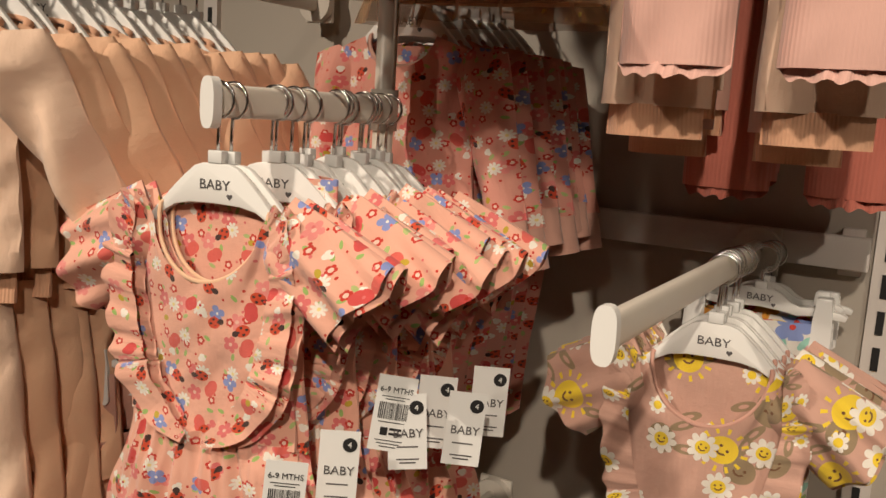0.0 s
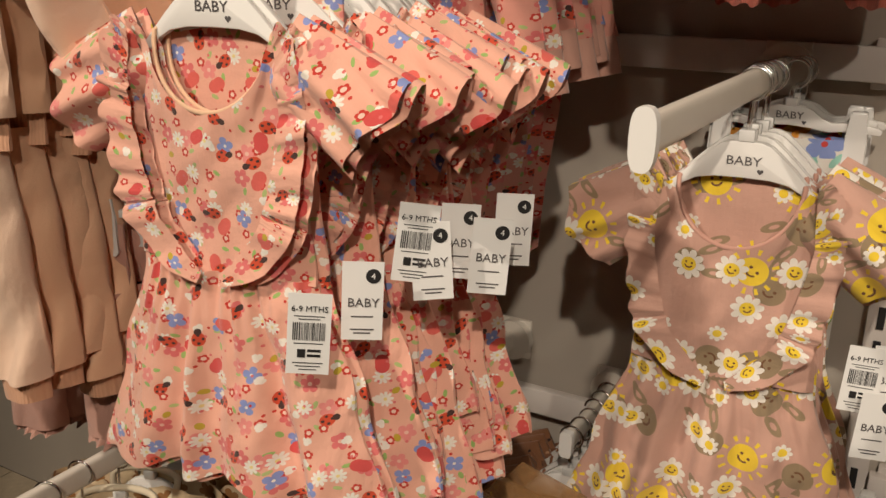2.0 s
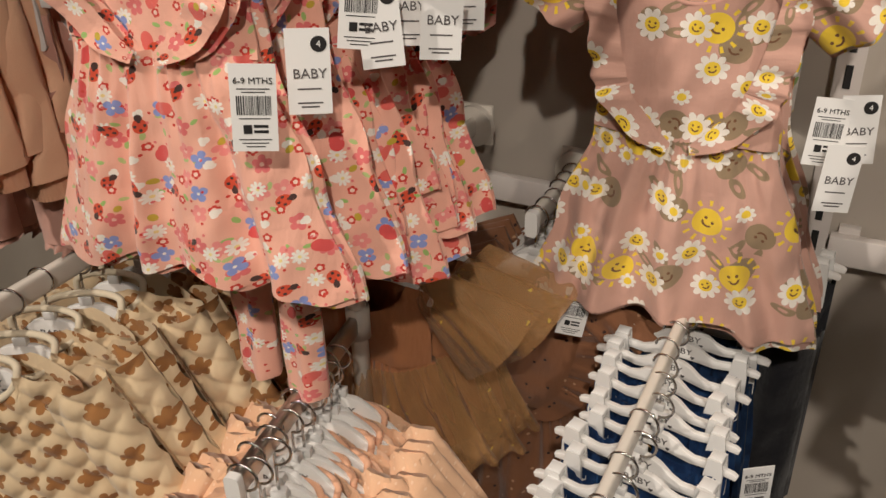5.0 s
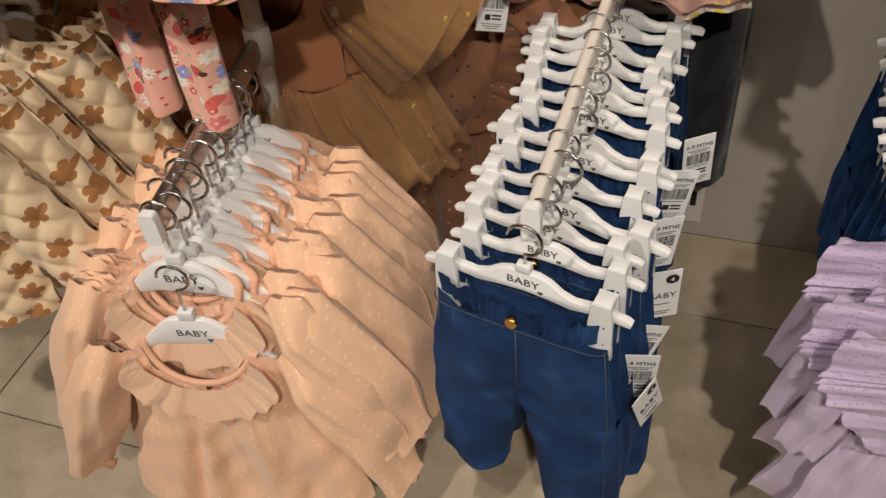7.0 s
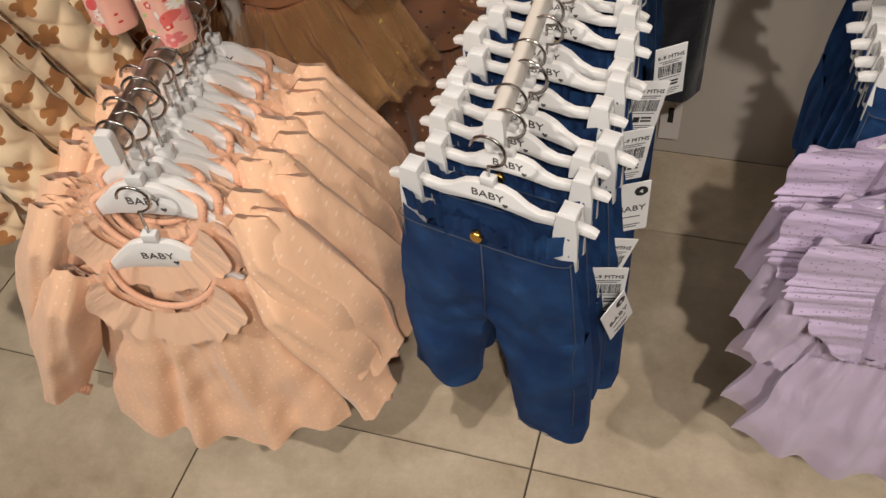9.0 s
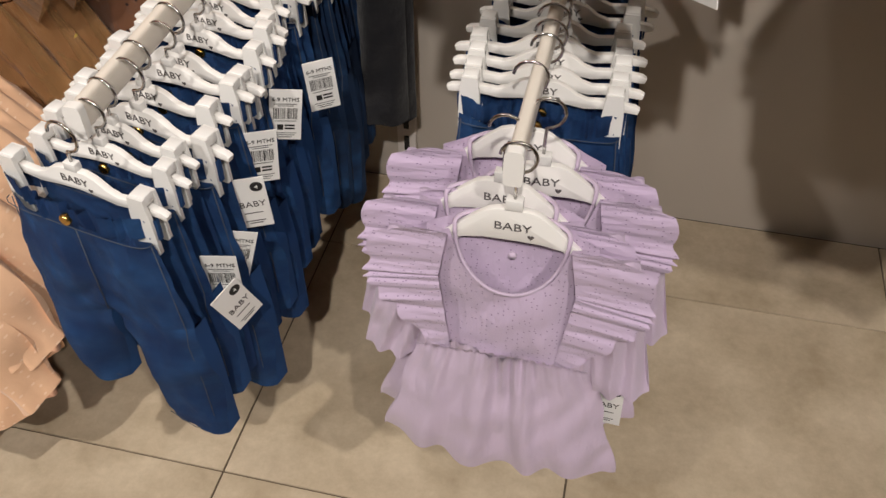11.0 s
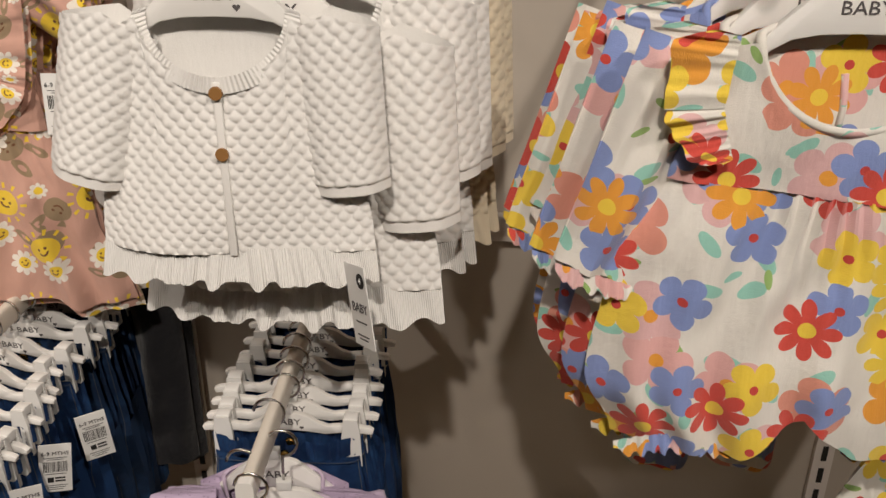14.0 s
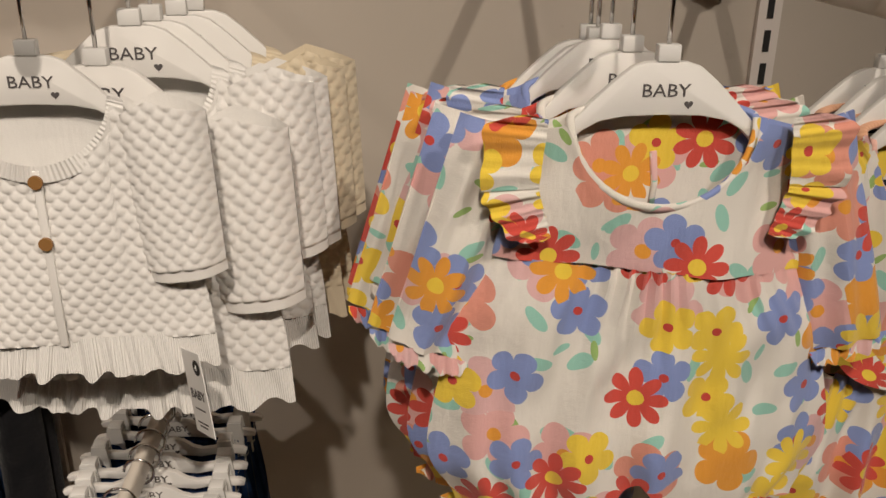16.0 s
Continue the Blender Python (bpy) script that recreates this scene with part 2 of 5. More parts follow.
M_PEACH = fabric("peach_dotted_cotton", (0.86, 0.53, 0.33), relief=0.6, extra=dotted(0.0150, 0.115, (0.88, 0.61, 0.43), 3.6, 1.0, 0.45))
M_PEACH_PLAIN = fabric("peach_cotton", (0.88, 0.55, 0.36))
M_LILAC = fabric("lilac_cotton", (0.57, 0.46, 0.60))
M_EYELET = fabric("lilac_eyelet_cotton", (0.58, 0.46, 0.63), extra=dotted(0.0072, 0.14, (0.27, 0.19, 0.32), -1.0, 0.42, 0.9), relief=0.9)
M_KNIT = fabric("white_knit", (0.84, 0.82, 0.79), weave=600, relief=0.35, vary=0.05)
M_RIB_WHITE = fabric("white_rib", (0.84, 0.82, 0.79), weave=600, relief=0.5, vary=0.05, extra=ribbed(0.004, 0.3))
M_CREAM = fabric("cream_knit", (0.72, 0.62, 0.46), weave=500, relief=0.5)
M_SWEAT = fabric("peach_fleece", (0.85, 0.51, 0.33), vary=0.08, relief=0.7)
M_SWEAT_PALE = fabric("pale_peach_fleece", (0.87, 0.61, 0.46), vary=0.08, relief=0.7)
M_RIB_PEACH = fabric("peach_rib", (0.80, 0.44, 0.28), relief=0.2, extra=ribbed(0.0045, 0.6))
M_PINK = fabric("pink_rib_cotton", (0.80, 0.47, 0.40), relief=0.14, extra=ribbed(0.005, 0.6))
M_CORAL = fabric("coral_rib_cotton", (0.62, 0.19, 0.14), relief=0.2, extra=ribbed(0.006, 0.6))
M_ROSE = fabric("dusty_rose_cotton", (0.62, 0.34, 0.27))
M_BROWN = fabric("rust_print_cotton", (0.27, 0.115, 0.055), [dict(size=0.03, shape=(0, 0.1, 0, 1), colours=[DARK, (0.6, 0.35, 0.2)], fill=0.7)])
M_RUST = fabric("orange_cotton", (0.36, 0.145, 0.06))
M_BLACK = fabric("black_cotton", (0.012, 0.012, 0.016))


def stripes_extra(n, cloth, col, height):
    x, y, _ = n.split(cloth)
    on = n.math("GREATER_THAN", n.math("FRACT", n.math("MULTIPLY", y, 70.0)), 0.5)
    return n.mix(on, col, (0.015, 0.015, 0.02)), height


M_STRIPE = fabric("striped_cotton", (0.78, 0.74, 0.68), extra=stripes_extra)


def denim_extra(n, cloth, col, height):
    x, y, _ = n.split(cloth)
    twill = n.math("SINE", n.math("MULTIPLY", n.math("ADD", x, y), 3800.0))
    worn = n.noise(cloth, 16.0, 5)
    streak = n.noise(n.vec("MULTIPLY", cloth, (260.0, 40.0, 1.0)), 1.0, 3)
    col = n.mix(n.math("MULTIPLY", n.math("POWER", worn, 3.0), 1.8), col, (0.035, 0.125, 0.33))
    col = n.mix(n.math("MULTIPLY", n.math("POWER", streak, 2.0), 0.3), col, (0.016, 0.055, 0.14))
    return col, n.math("ADD", height, n.math("MULTIPLY", twill, 0.25))


M_DENIM = fabric("blue_denim", (0.005, 0.023, 0.10), vary=0.35, extra=denim_extra, sheen=0.0, relief=0.7)
M_DENIM_DARK = fabric("dark_denim", (0.006, 0.012, 0.035), vary=0.3, extra=denim_extra, sheen=0.0)
M_THREAD = plain("tan_thread", (0.055, 0.07, 0.10), 0.8)
M_TULLE = fabric("peach_tulle", (0.46, 0.24, 0.09), [dict(size=0.05, shape=(3, 0.07, 0.5, 1.5), colours=[(0.9, 0.66, 0.12)], fill=0.4)], rough=0.5)
M_TULLE.node_tree.nodes["Principled BSDF"].inputs["Alpha"].default_value = 0.5
M_PLASTIC = plain("white_hanger_plastic", (0.80, 0.78, 0.75), 0.35, vary=0.03)
M_CLEAR = plain("milky_clip_plastic", (0.74, 0.73, 0.71), 0.25, vary=0.03)
M_CHROME = plain("chrome", (0.62, 0.60, 0.58), 0.16, 1.0, vary=0.02)
M_TUBE = plain("cream_powder_coat", (0.72, 0.66, 0.58), 0.35, vary=0.03)
M_STEEL = plain("brushed_steel", (0.52, 0.49, 0.45), 0.32, 1.0, vary=0.05)
M_INK = plain("grey_ink", (0.09, 0.08, 0.08), 0.7)
M_CARD = plain("white_card", (0.80, 0.79, 0.77), 0.55, vary=0.02)
M_GOLD = plain("gold_button", (0.72, 0.45, 0.12), 0.25, 1.0)
M_WOOD = plain("brown_button", (0.30, 0.15, 0.05), 0.4)
M_SLOT = plain("black_slot", (0.012, 0.011, 0.011), 0.7)
M_RAIL = plain("white_painted_rail", (0.72, 0.66, 0.62), 0.5)


def wall_material():
    n = Nodes("greige_wall_paint", 0.55)
    p = n.object_place()
    col = n.mix(n.noise(p, 1.7, 4), (0.46, 0.41, 0.35), (0.53, 0.47, 0.41))
    scuff = n.math("GREATER_THAN", n.noise(p, 24.0, 5, 0.7), 0.68)
    col = n.mix(n.math("MULTIPLY", scuff, 0.12), col, (0.3, 0.26, 0.22))
    n.bump(n.noise(p, 220.0, 3), 0.12, 0.001)
    return n.colour(col)


def floor_material():
    n = Nodes("beige_stone_tile", 0.42)
    p = n.object_place()
    c = n.chance()
    p = n.vec("ADD", p, n.join(n.math("MULTIPLY", c, 9.0), n.math("MULTIPLY", c, 5.0)))
    cloud = n.math("MULTIPLY_ADD", n.noise(p, 4.2, 7, 0.72), 2.8, -0.9)
    col = n.mix(cloud, (0.36, 0.28, 0.18), (0.74, 0.62, 0.46))
    col = n.mix(n.math("MULTIPLY", n.noise(p, 55.0, 5, 0.7), 0.6), col, (0.38, 0.30, 0.21))
    n.bump(n.noise(p, 60.0, 4), 0.08, 0.001)
    return n.colour(col)


M_WALL, M_TILE = wall_material(), floor_material()
# for the unseen closing walls: dark, so that little light bounces back
M_WALL_DARK = plain("unseen_wall_brown", (0.17, 0.145, 0.12), 0.7)
M_GROUT = plain("dark_grout", (0.10, 0.075, 0.05), 0.9, scale=60)
# ceiling out of view, kept dark to lower the bounced fill
M_CEILING = plain("unseen_ceiling_grey", (0.15, 0.145, 0.14), 0.8)

# ---- mesh helpers ----


def link(name, bm, material, parent=None, label=""):
    me = bpy.data.meshes.new(name)
    rounded = bm.faces.layers.int.get("flat") is None
    for f in bm.faces:
        f.smooth = rounded
    for e in bm.edges:
        if len(e.link_faces) == 2 and e.calc_face_angle(0.0) > 0.75:
            e.smooth = False
    bm.to_mesh(me)
    bm.free()
    me.materials.append(material)
    ob = new(name, me)
    if parent is not None:
        ob.parent = parent
    return tagged(ob, label)


def part(name, bm, material, parent, label=""):
    return link(name, bm, material, parent, label)


def thing(name, m, label, category, group=""):
    ob = new(name)
    ob.empty_display_size = 0.05
    ob.matrix_world = m
    return tagged(ob, label, category, group)


def box(bm, lo, hi, bevel=0.0):
    made = bmesh.ops.create_cube(bm, size=1.0)["verts"]
    lo, hi = Vector(lo), Vector(hi)
    for v in made:
        v.co = Vector([(lo[k] + hi[k]) / 2 + v.co[k] * (hi[k] - lo[k]) for k in range(3)])
    if bevel:
        edges = list({e for v in made for e in v.link_edges})
        bmesh.ops.bevel(bm, geom=edges, offset=bevel, segments=2, affect="EDGES", profile=0.5)
    return bm


def flat(bm):
    """Marks a mesh to be shaded with flat faces."""
    bm.faces.layers.int.new("flat")
    return bm


def tube(bm, points, radius, sides=8, closed=False, squash=1.0):
    """A round wire along points."""
    points = [Vector(p) for p in points]
    rings, count = [], len(points)
    layer, run = bm.loops.layers.uv.verify(), [0.0]
    for p, q in zip(points, points[1:] + points[:1]):
        run.append(run[-1] + (q - p).length)
    side = None
    for k, p in enumerate(points):
        a = points[(k - 1) % count] if closed or k else p
        b = points[(k + 1) % count] if closed or k < count - 1 else p
        t = (b - a).normalized()
        if side is None:
            side = t.orthogonal().normalized()
        side = (side - t * side.dot(t)).normalized()
        up = t.cross(side)
        rings.append([bm.verts.new(p + radius * (math.cos(q) * side + squash * math.sin(q) * up)) for q in (6.2832 * s / sides for s in range(sides))])
    for k in range(count if closed else count - 1):
        r, q = rings[k], rings[(k + 1) % count]
        for s in range(sides):
            f = bm.faces.new((r[s], r[(s + 1) % sides], q[(s + 1) % sides], q[s]))
            for loop, (a, b) in zip(f.loops, ((k, s), (k, s + 1), (k + 1, s + 1), (k + 1, s))):
                loop[layer].uv = (run[a], 0.7 * radius * b)
    if not closed:
        bm.faces.new(rings[0][::-1])
        bm.faces.new(rings[-1])
    return bm


def slab(bm, outline, y0, y1):
    """A plate: the outline in x and z, from y0 (front) to y1."""
    a = [bm.verts.new((x, y0, z)) for x, z in outline]
    b = [bm.verts.new((x, y1, z)) for x, z in outline]
    bm.faces.new(a)
    bm.faces.new(b[::-1])
    for k in range(len(a)):
        j = (k + 1) % len(a)
        bm.faces.new((a[k], b[k], b[j], a[j]))
    bmesh.ops.recalc_face_normals(bm, faces=bm.faces)
    return bm


def grid(bm, nu, nv, place, flat_place=None):
    """A sheet of nu x nv cells; place(u, v) gives its points, flat_place its pattern coordinates in metres."""
    layer = bm.loops.layers.uv.verify()
    rows = [[bm.verts.new(place(i / nu, j / nv)) for i in range(nu + 1)] for j in range(nv + 1)]
    for j in range(nv):
        for i in range(nu):
            f = bm.faces.new((rows[j][i], rows[j + 1][i], rows[j + 1][i + 1], rows[j][i + 1]))
            for loop, (a, b) in zip(f.loops, ((i, j), (i, j + 1), (i + 1, j + 1), (i + 1, j))):
                if flat_place:
                    loop[layer].uv = flat_place(a / nu, b / nv)
                else:
                    loop[layer].uv = (loop.vert.co.x, loop.vert.co.z)
    return rows


def lerp(a, b, t):
    return a + (b - a) * t


def along(stops, t):
    """A smooth value from (t, value) stops."""
    for (t0, a), (t1, b) in zip(stops, stops[1:]):
        if t <= t1:
            s = min(max((t - t0) / (t1 - t0), 0), 1)
            return lerp(a, b, s * s * (3 - 2 * s))
    return stops[-1][1]


def panel(name, parent, material, left, right, top, bottom, depth, nu=40, nv=40, thick=0.02, back_top=None, m=None, label="", seed=0.0, wrap=0.35, crease=0.010):
    """Front and back of a piece of a garment. left, right: x by v; top, bottom: z by u; depth: y of the front by (u, v)."""
    bm = bmesh.new()

    def point(u, v, tops):
        z = lerp(tops(u), bottom(u), v)
        x = lerp(left(v), right(v), u)
        return x, z

    def front(u, v):
        x, z = point(u, v, top)
        edge = (1 - abs(2 * u - 1) ** 3) * (min(1.0, 0.1 + 5 * v) if "sleeve" in name else 1.0)
        y = depth(u, v) * lerp(wrap, 1, edge) - thick * edge * 0.5
        y += 1.3 * crease * noise.noise(Vector((x * 9 + seed, z * 7, seed))) * (0.3 + v) + 0.65 * crease * noise.noise(Vector((x * 30 - z * 12 + seed, z * 16, seed)))
        return x, y, z

    def rear(u, v):
        x, z = point(u, v, back_top or top)
        edge = (1 - abs(2 * u - 1) ** 3) * (min(1.0, 0.1 + 5 * v) if "sleeve" in name else 1.0)
        return x, thick * edge * 0.5 + 0.3 * depth(1 - u, v) + 0.004 * noise.noise(Vector((x * 9, z * 9, seed + 7))) + 0.0015, z

    a = grid(bm, nu, nv, front)
    b = grid(bm, max(nu // 2, 6), nv, rear)
    layer = bm.loops.layers.uv.verify()
    for j in range(nv):
        for k in (0, -1):
            f = bm.faces.new((a[j][k], b[j][k], b[j + 1][k], a[j + 1][k]))
            for loop in f.loops:
                loop[layer].uv = (loop.vert.co.x, loop.vert.co.z)
    if m is not None:
        bm.transform(m)
    bmesh.ops.recalc_face_normals(bm, faces=bm.faces)
    return part(name, bm, material, parent, label)


def ruffle(name, parent, material, path, width, out, waves, amp, lift=0.006, n=80, rows=3, label="", taper=0.3):
    """A gathered strip: path(s) on the cloth, widening along out(s), waving off the cloth."""
    bm = bmesh.new()
    length = sum((Vector(path((k + 1) / 40)) - Vector(path(k / 40))).length for k in range(40))

    shift = len(name) + waves * 1.7

    def place(u, v):
        p, o = Vector(path(u)), Vector(out(u))
        end = min(1.0, 7 * u, 7 * (1 - u))
        q = waves * u + 0.95 * noise.noise(Vector((u * waves * 0.45, shift, 0.3 + 0.25 * v)))
        w = math.sin(6.2832 * q) * (0.65 + 0.6 * noise.noise(Vector((u * waves * 0.9, 2.0, shift))))
        fine = 0.25 * math.sin(6.2832 * q * 2.7 + 1.0) * (1 - 0.5 * v)
        y = -lift * (0.4 + 0.6 * v) - amp * (0.35 + 0.65 * v) * (w + fine) * end
        reach = width * v * (taper + (1 - taper) * end) * (1 + 0.06 * w)
        q = p + o * reach
        return q.x, q.y + y - 0.25 * amp * v, q.z + 0.3 * amp * v * math.cos(6.2832 * waves * u * 0.8)

    grid(bm, n, rows, place, lambda u, v: (u * length * 1.7, v * width))
    return part(name, bm, material, parent, label)


def text_mesh(words, size, align="CENTER"):
    cu = bpy.data.curves.new("lettering", "FONT")
    cu.body, cu.size, cu.align_x, cu.align_y, cu.extrude = words, size, align, "CENTER", 0.0003
    cu.resolution_u = 2
    ob = bpy.data.objects.new("lettering", cu)
    scene.collection.objects.link(ob)
    deps = bpy.context.evaluated_depsgraph_get()
    me = bpy.data.meshes.new_from_object(ob.evaluated_get(deps))
    bpy.data.objects.remove(ob)
    me.transform(Matrix.Rotation(radians(90), 4, "X"))
    return me


def lettering(words, size, at, parent, material=M_INK, squeeze=1.0):
    me = text_mesh(words, size)
    me.transform(Matrix.Diagonal((squeeze, 1, 1, 1)))
    me.materials.clear()
    me.materials.append(material)
    ob = new("lettering", me)
    ob.parent, ob.location = parent, at
    return ob


# ---- the shop: floor, walls, ceiling, fixtures ----
WALL_Y = 0.80
FRONT_Y, LEFT_X, RIGHT_X, TOP_Z = -4.6, -3.6, 5.0, 3.5


def structure(name, lo, hi, material, label):
    ob = link(name, flat(box(bmesh.new(), lo, hi)), material)
    return tagged(ob, label, name.split("_")[0], kind="structure")


structure("wall_north", (LEFT_X, WALL_Y, 0), (RIGHT_X, WALL_Y + 0.12, TOP_Z), M_WALL, "greige painted shop wall behind the hanging rails")
# these three walls are added out of view to close the room dimly
structure("wall_west", (LEFT_X - 0.12, FRONT_Y, 0), (LEFT_X, WALL_Y + 0.12, TOP_Z), M_WALL_DARK, "unseen closing wall at the side, dark to cut bounced light")
structure("wall_east", (RIGHT_X, FRONT_Y, 0), (RIGHT_X + 0.12, WALL_Y + 0.12, TOP_Z), M_WALL_DARK, "unseen closing wall at the far side, dark to cut bounced light")
structure("wall_south", (LEFT_X, FRONT_Y - 0.12, 0), (RIGHT_X, FRONT_Y, TOP_Z), M_WALL_DARK, "unseen closing wall across the aisle, dark to cut bounced light")
# closes the room above, out of view; its dark grey limits bounce
structure("ceiling", (LEFT_X, FRONT_Y, TOP_Z), (RIGHT_X, WALL_Y, TOP_Z + 0.1), M_CEILING, "unseen closing ceiling, dark grey to cut bounced light")
floor = structure("floor", (LEFT_X, FRONT_Y, -0.1), (RIGHT_X, WALL_Y, -0.004), M_GROUT, "beige stone tiled floor with dark joints")


def upright(x):
    top = thing("wall_upright", pose(x, WALL_Y, 0), "white slotted wall upright with dark slots", "upright", "wall uprights")
    part("channel", flat(box(bmesh.new(), (-0.022, -0.014, 0.05), (0.022, -0.001, 2.6))), M_RAIL, top)
    slot = part("slot", flat(box(bmesh.new(), (-0.006, -0.0165, 0.0), (0.006, -0.0135, 0.04))), M_SLOT, top, "black slot in the channel")
    slot.location = (0, 0, 0.1)
    for k in range(1, 40):
        more = new("slot", slot.data)
        more.parent, more.location = top, (0, 0, 0.1 + k * 0.062)
    return top


for x in (-1.40, 0.135, 1.58, 3.05):
    upright(x)


def wall_rail(x0, x1, z):
    top = thing("wall_rail", pose(x0, WALL_Y, z), "white painted flat crossbar fixed to the wall uprights", "rail", "wall rails")
    part("bar", box(bmesh.new(), (0, -0.04, -0.028), (x1 - x0, -0.016, 0.028), 0.003), M_RAIL, top)
    for x in (0.03, x1 - x0 - 0.03):
        part("bracket", box(bmesh.new(), (x - 0.018, -0.02, -0.04), (x + 0.018, -0.001, 0.04), 0.002), M_RAIL, top)
    return top


for x0, x1 in ((-1.37, 0.108), (0.16, 1.555), (1.61, 3.02)):
    for z in (0.80, 1.535, 2.16):
        wall_rail(x0, x1, z)


def arm(x, y0, y1, z, turn=0.0, plate=True, material=None, slim=False):
    """A straight face-out arm from y1 at its support to the capped end y0; z is the top of its tube."""
    material = material or M_TUBE
    top = thing("hanging_arm", pose(x, y0, z, 0, 0, turn), "cream metal face-out arm with a white rounded end cap", "rail", "face-out arms")
    length = y1 - y0
    outline = [(0.009 * math.copysign(abs(math.cos(a)) ** 0.6, math.cos(a)), -0.02 + 0.02 * math.copysign(abs(math.sin(a)) ** 0.5, math.sin(a))) for a in (6.2832 * k / 20 for k in range(20))]
    part("tube", slab(bmesh.new(), outline, 0.004, length), material, top)
    wide, tall, round_off = (0.0115, 0.0245, 0.4) if slim else (0.013, 0.031, 0.7)
    cap = [(wide * math.copysign(abs(math.cos(a)) ** round_off, math.cos(a)), -0.022 + tall * math.copysign(abs(math.sin(a)) ** round_off, math.sin(a))) for a in (6.2832 * k / 24 for k in range(24))]
    part("end_cap", slab(bmesh.new(), cap, -0.006, 0.007), M_PLASTIC, top, "white plastic end cap")
    if plate:
        disc = [(0.042 * math.cos(a), -0.02 + 0.042 * math.sin(a)) for a in (6.2832 * k / 28 for k in range(28))]
        part("mount_disc", slab(bmesh.new(), disc, length - 0.03, length - 0.012), material, top)
        part("hook_plate", box(bmesh.new(), (-0.036, length - 0.012, -0.062), (0.036, length - 0.003, 0.022), 0.002), material, top)
    return top


RAIL_Y = WALL_Y - 0.04
ARM_R = (-0.066, -0.02, 1.543)
ARM_J = (-0.027, -0.050, 0.796)
ARM_V = (0.496, -0.030, 0.806)
ARM_W = (0.512, -0.06, 1.526)
ARM_F = (1.094, -0.12, 1.540)
for x, y, z in (ARM_R, ARM_J, ARM_V, ARM_W, ARM_F):
    arm(x, y, RAIL_Y, z, slim=z < 1.0)
POST = (-0.535, 0.27)
ARM_L = (-0.565, -0.054, 1.743)
ARM_P = (-0.480, -0.14, 0.772)
arm(*ARM_L[:2], 0.27, ARM_L[2], -8.3, False)
arm(*ARM_P[:2], 0.27, ARM_P[2], 7.8, False, M_STEEL, True)


def post(x, y):
    top = thing("corner_post", pose(x, y, 0), "cream round steel post that carries two arms", "post")
    part("pole", tube(bmesh.new(), [(0, 0, 0.02), (0, 0, 2.55)], 0.0155, 16), M_TUBE, top)
    part("base_plate", box(bmesh.new(), (-0.09, -0.09, 0.0), (0.09, 0.09, 0.02), 0.004), M_TUBE, top)
    for z in (ARM_L[2], ARM_P[2]):
        part("clamp", tube(bmesh.new(), [(0, 0, z - 0.05), (0, 0, z + 0.01)], 0.021, 16), M_TUBE, top)
    return top


post(*POST)


# housing for an assumed spot; none of these comes into view
def unseen_lamp(eye, target):
    m = look(eye, target)
    top = thing("track_spotlight", m, "assumed black ceiling spotlight, out of view, aimed at the rails", "lamp", "track spotlights")
    bm = bmesh.new()
    ring = [(0.05, -0.01), (0.055, 0.0), (0.055, 0.12), (0.03, 0.15)]
    for (r0, z0), (r1, z1) in zip(ring, ring[1:]):
        a = [bm.verts.new((r0 * math.cos(q), r0 * math.sin(q), z0)) for q in (6.2832 * k / 20 for k in range(20))]
        b = [bm.verts.new((r1 * math.cos(q), r1 * math.sin(q), z1)) for q in (6.2832 * k / 20 for k in range(20))]
        for k in range(20):
            bm.faces.new((a[k], a[(k + 1) % 20], b[(k + 1) % 20], b[k]))
    part("housing", bm, M_SLOT, top)
    return top


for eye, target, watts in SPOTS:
    unseen_lamp(eye, target)

# ---- hangers, built at the hook's place on the arm ----


def wire_hook(parent, foot, reach=0.0):
    pts = [(0, 0, foot), (0, 0, reach - 0.062)]
    for k in range(13):
        a = radians(-90 + 22 * k)
        pts.append((0.021 * math.cos(a) + 0.001, 0, reach - 0.0185 + 0.0215 * math.sin(a)))
    part("hook", tube(bmesh.new(), pts, 0.0022, 6), M_CHROME, parent, "chrome wire hook")


def mirrored(half):
    return half + [(-x, z) for x, z in reversed(half) if x > 1e-6]


def heart(parent, x, y, z, s=0.0042):
    out = []
    for k in range(20):
        a = 6.2832 * k / 20
        out.append((x + s / 16 * 16 * math.sin(a) ** 3, z + s / 16 * (13 * math.cos(a) - 5 * math.cos(2 * a) - 2 * math.cos(3 * a) - math.cos(4 * a))))
    part("heart_mark", slab(bmesh.new(), out, y - 0.0004, y), M_INK, parent)


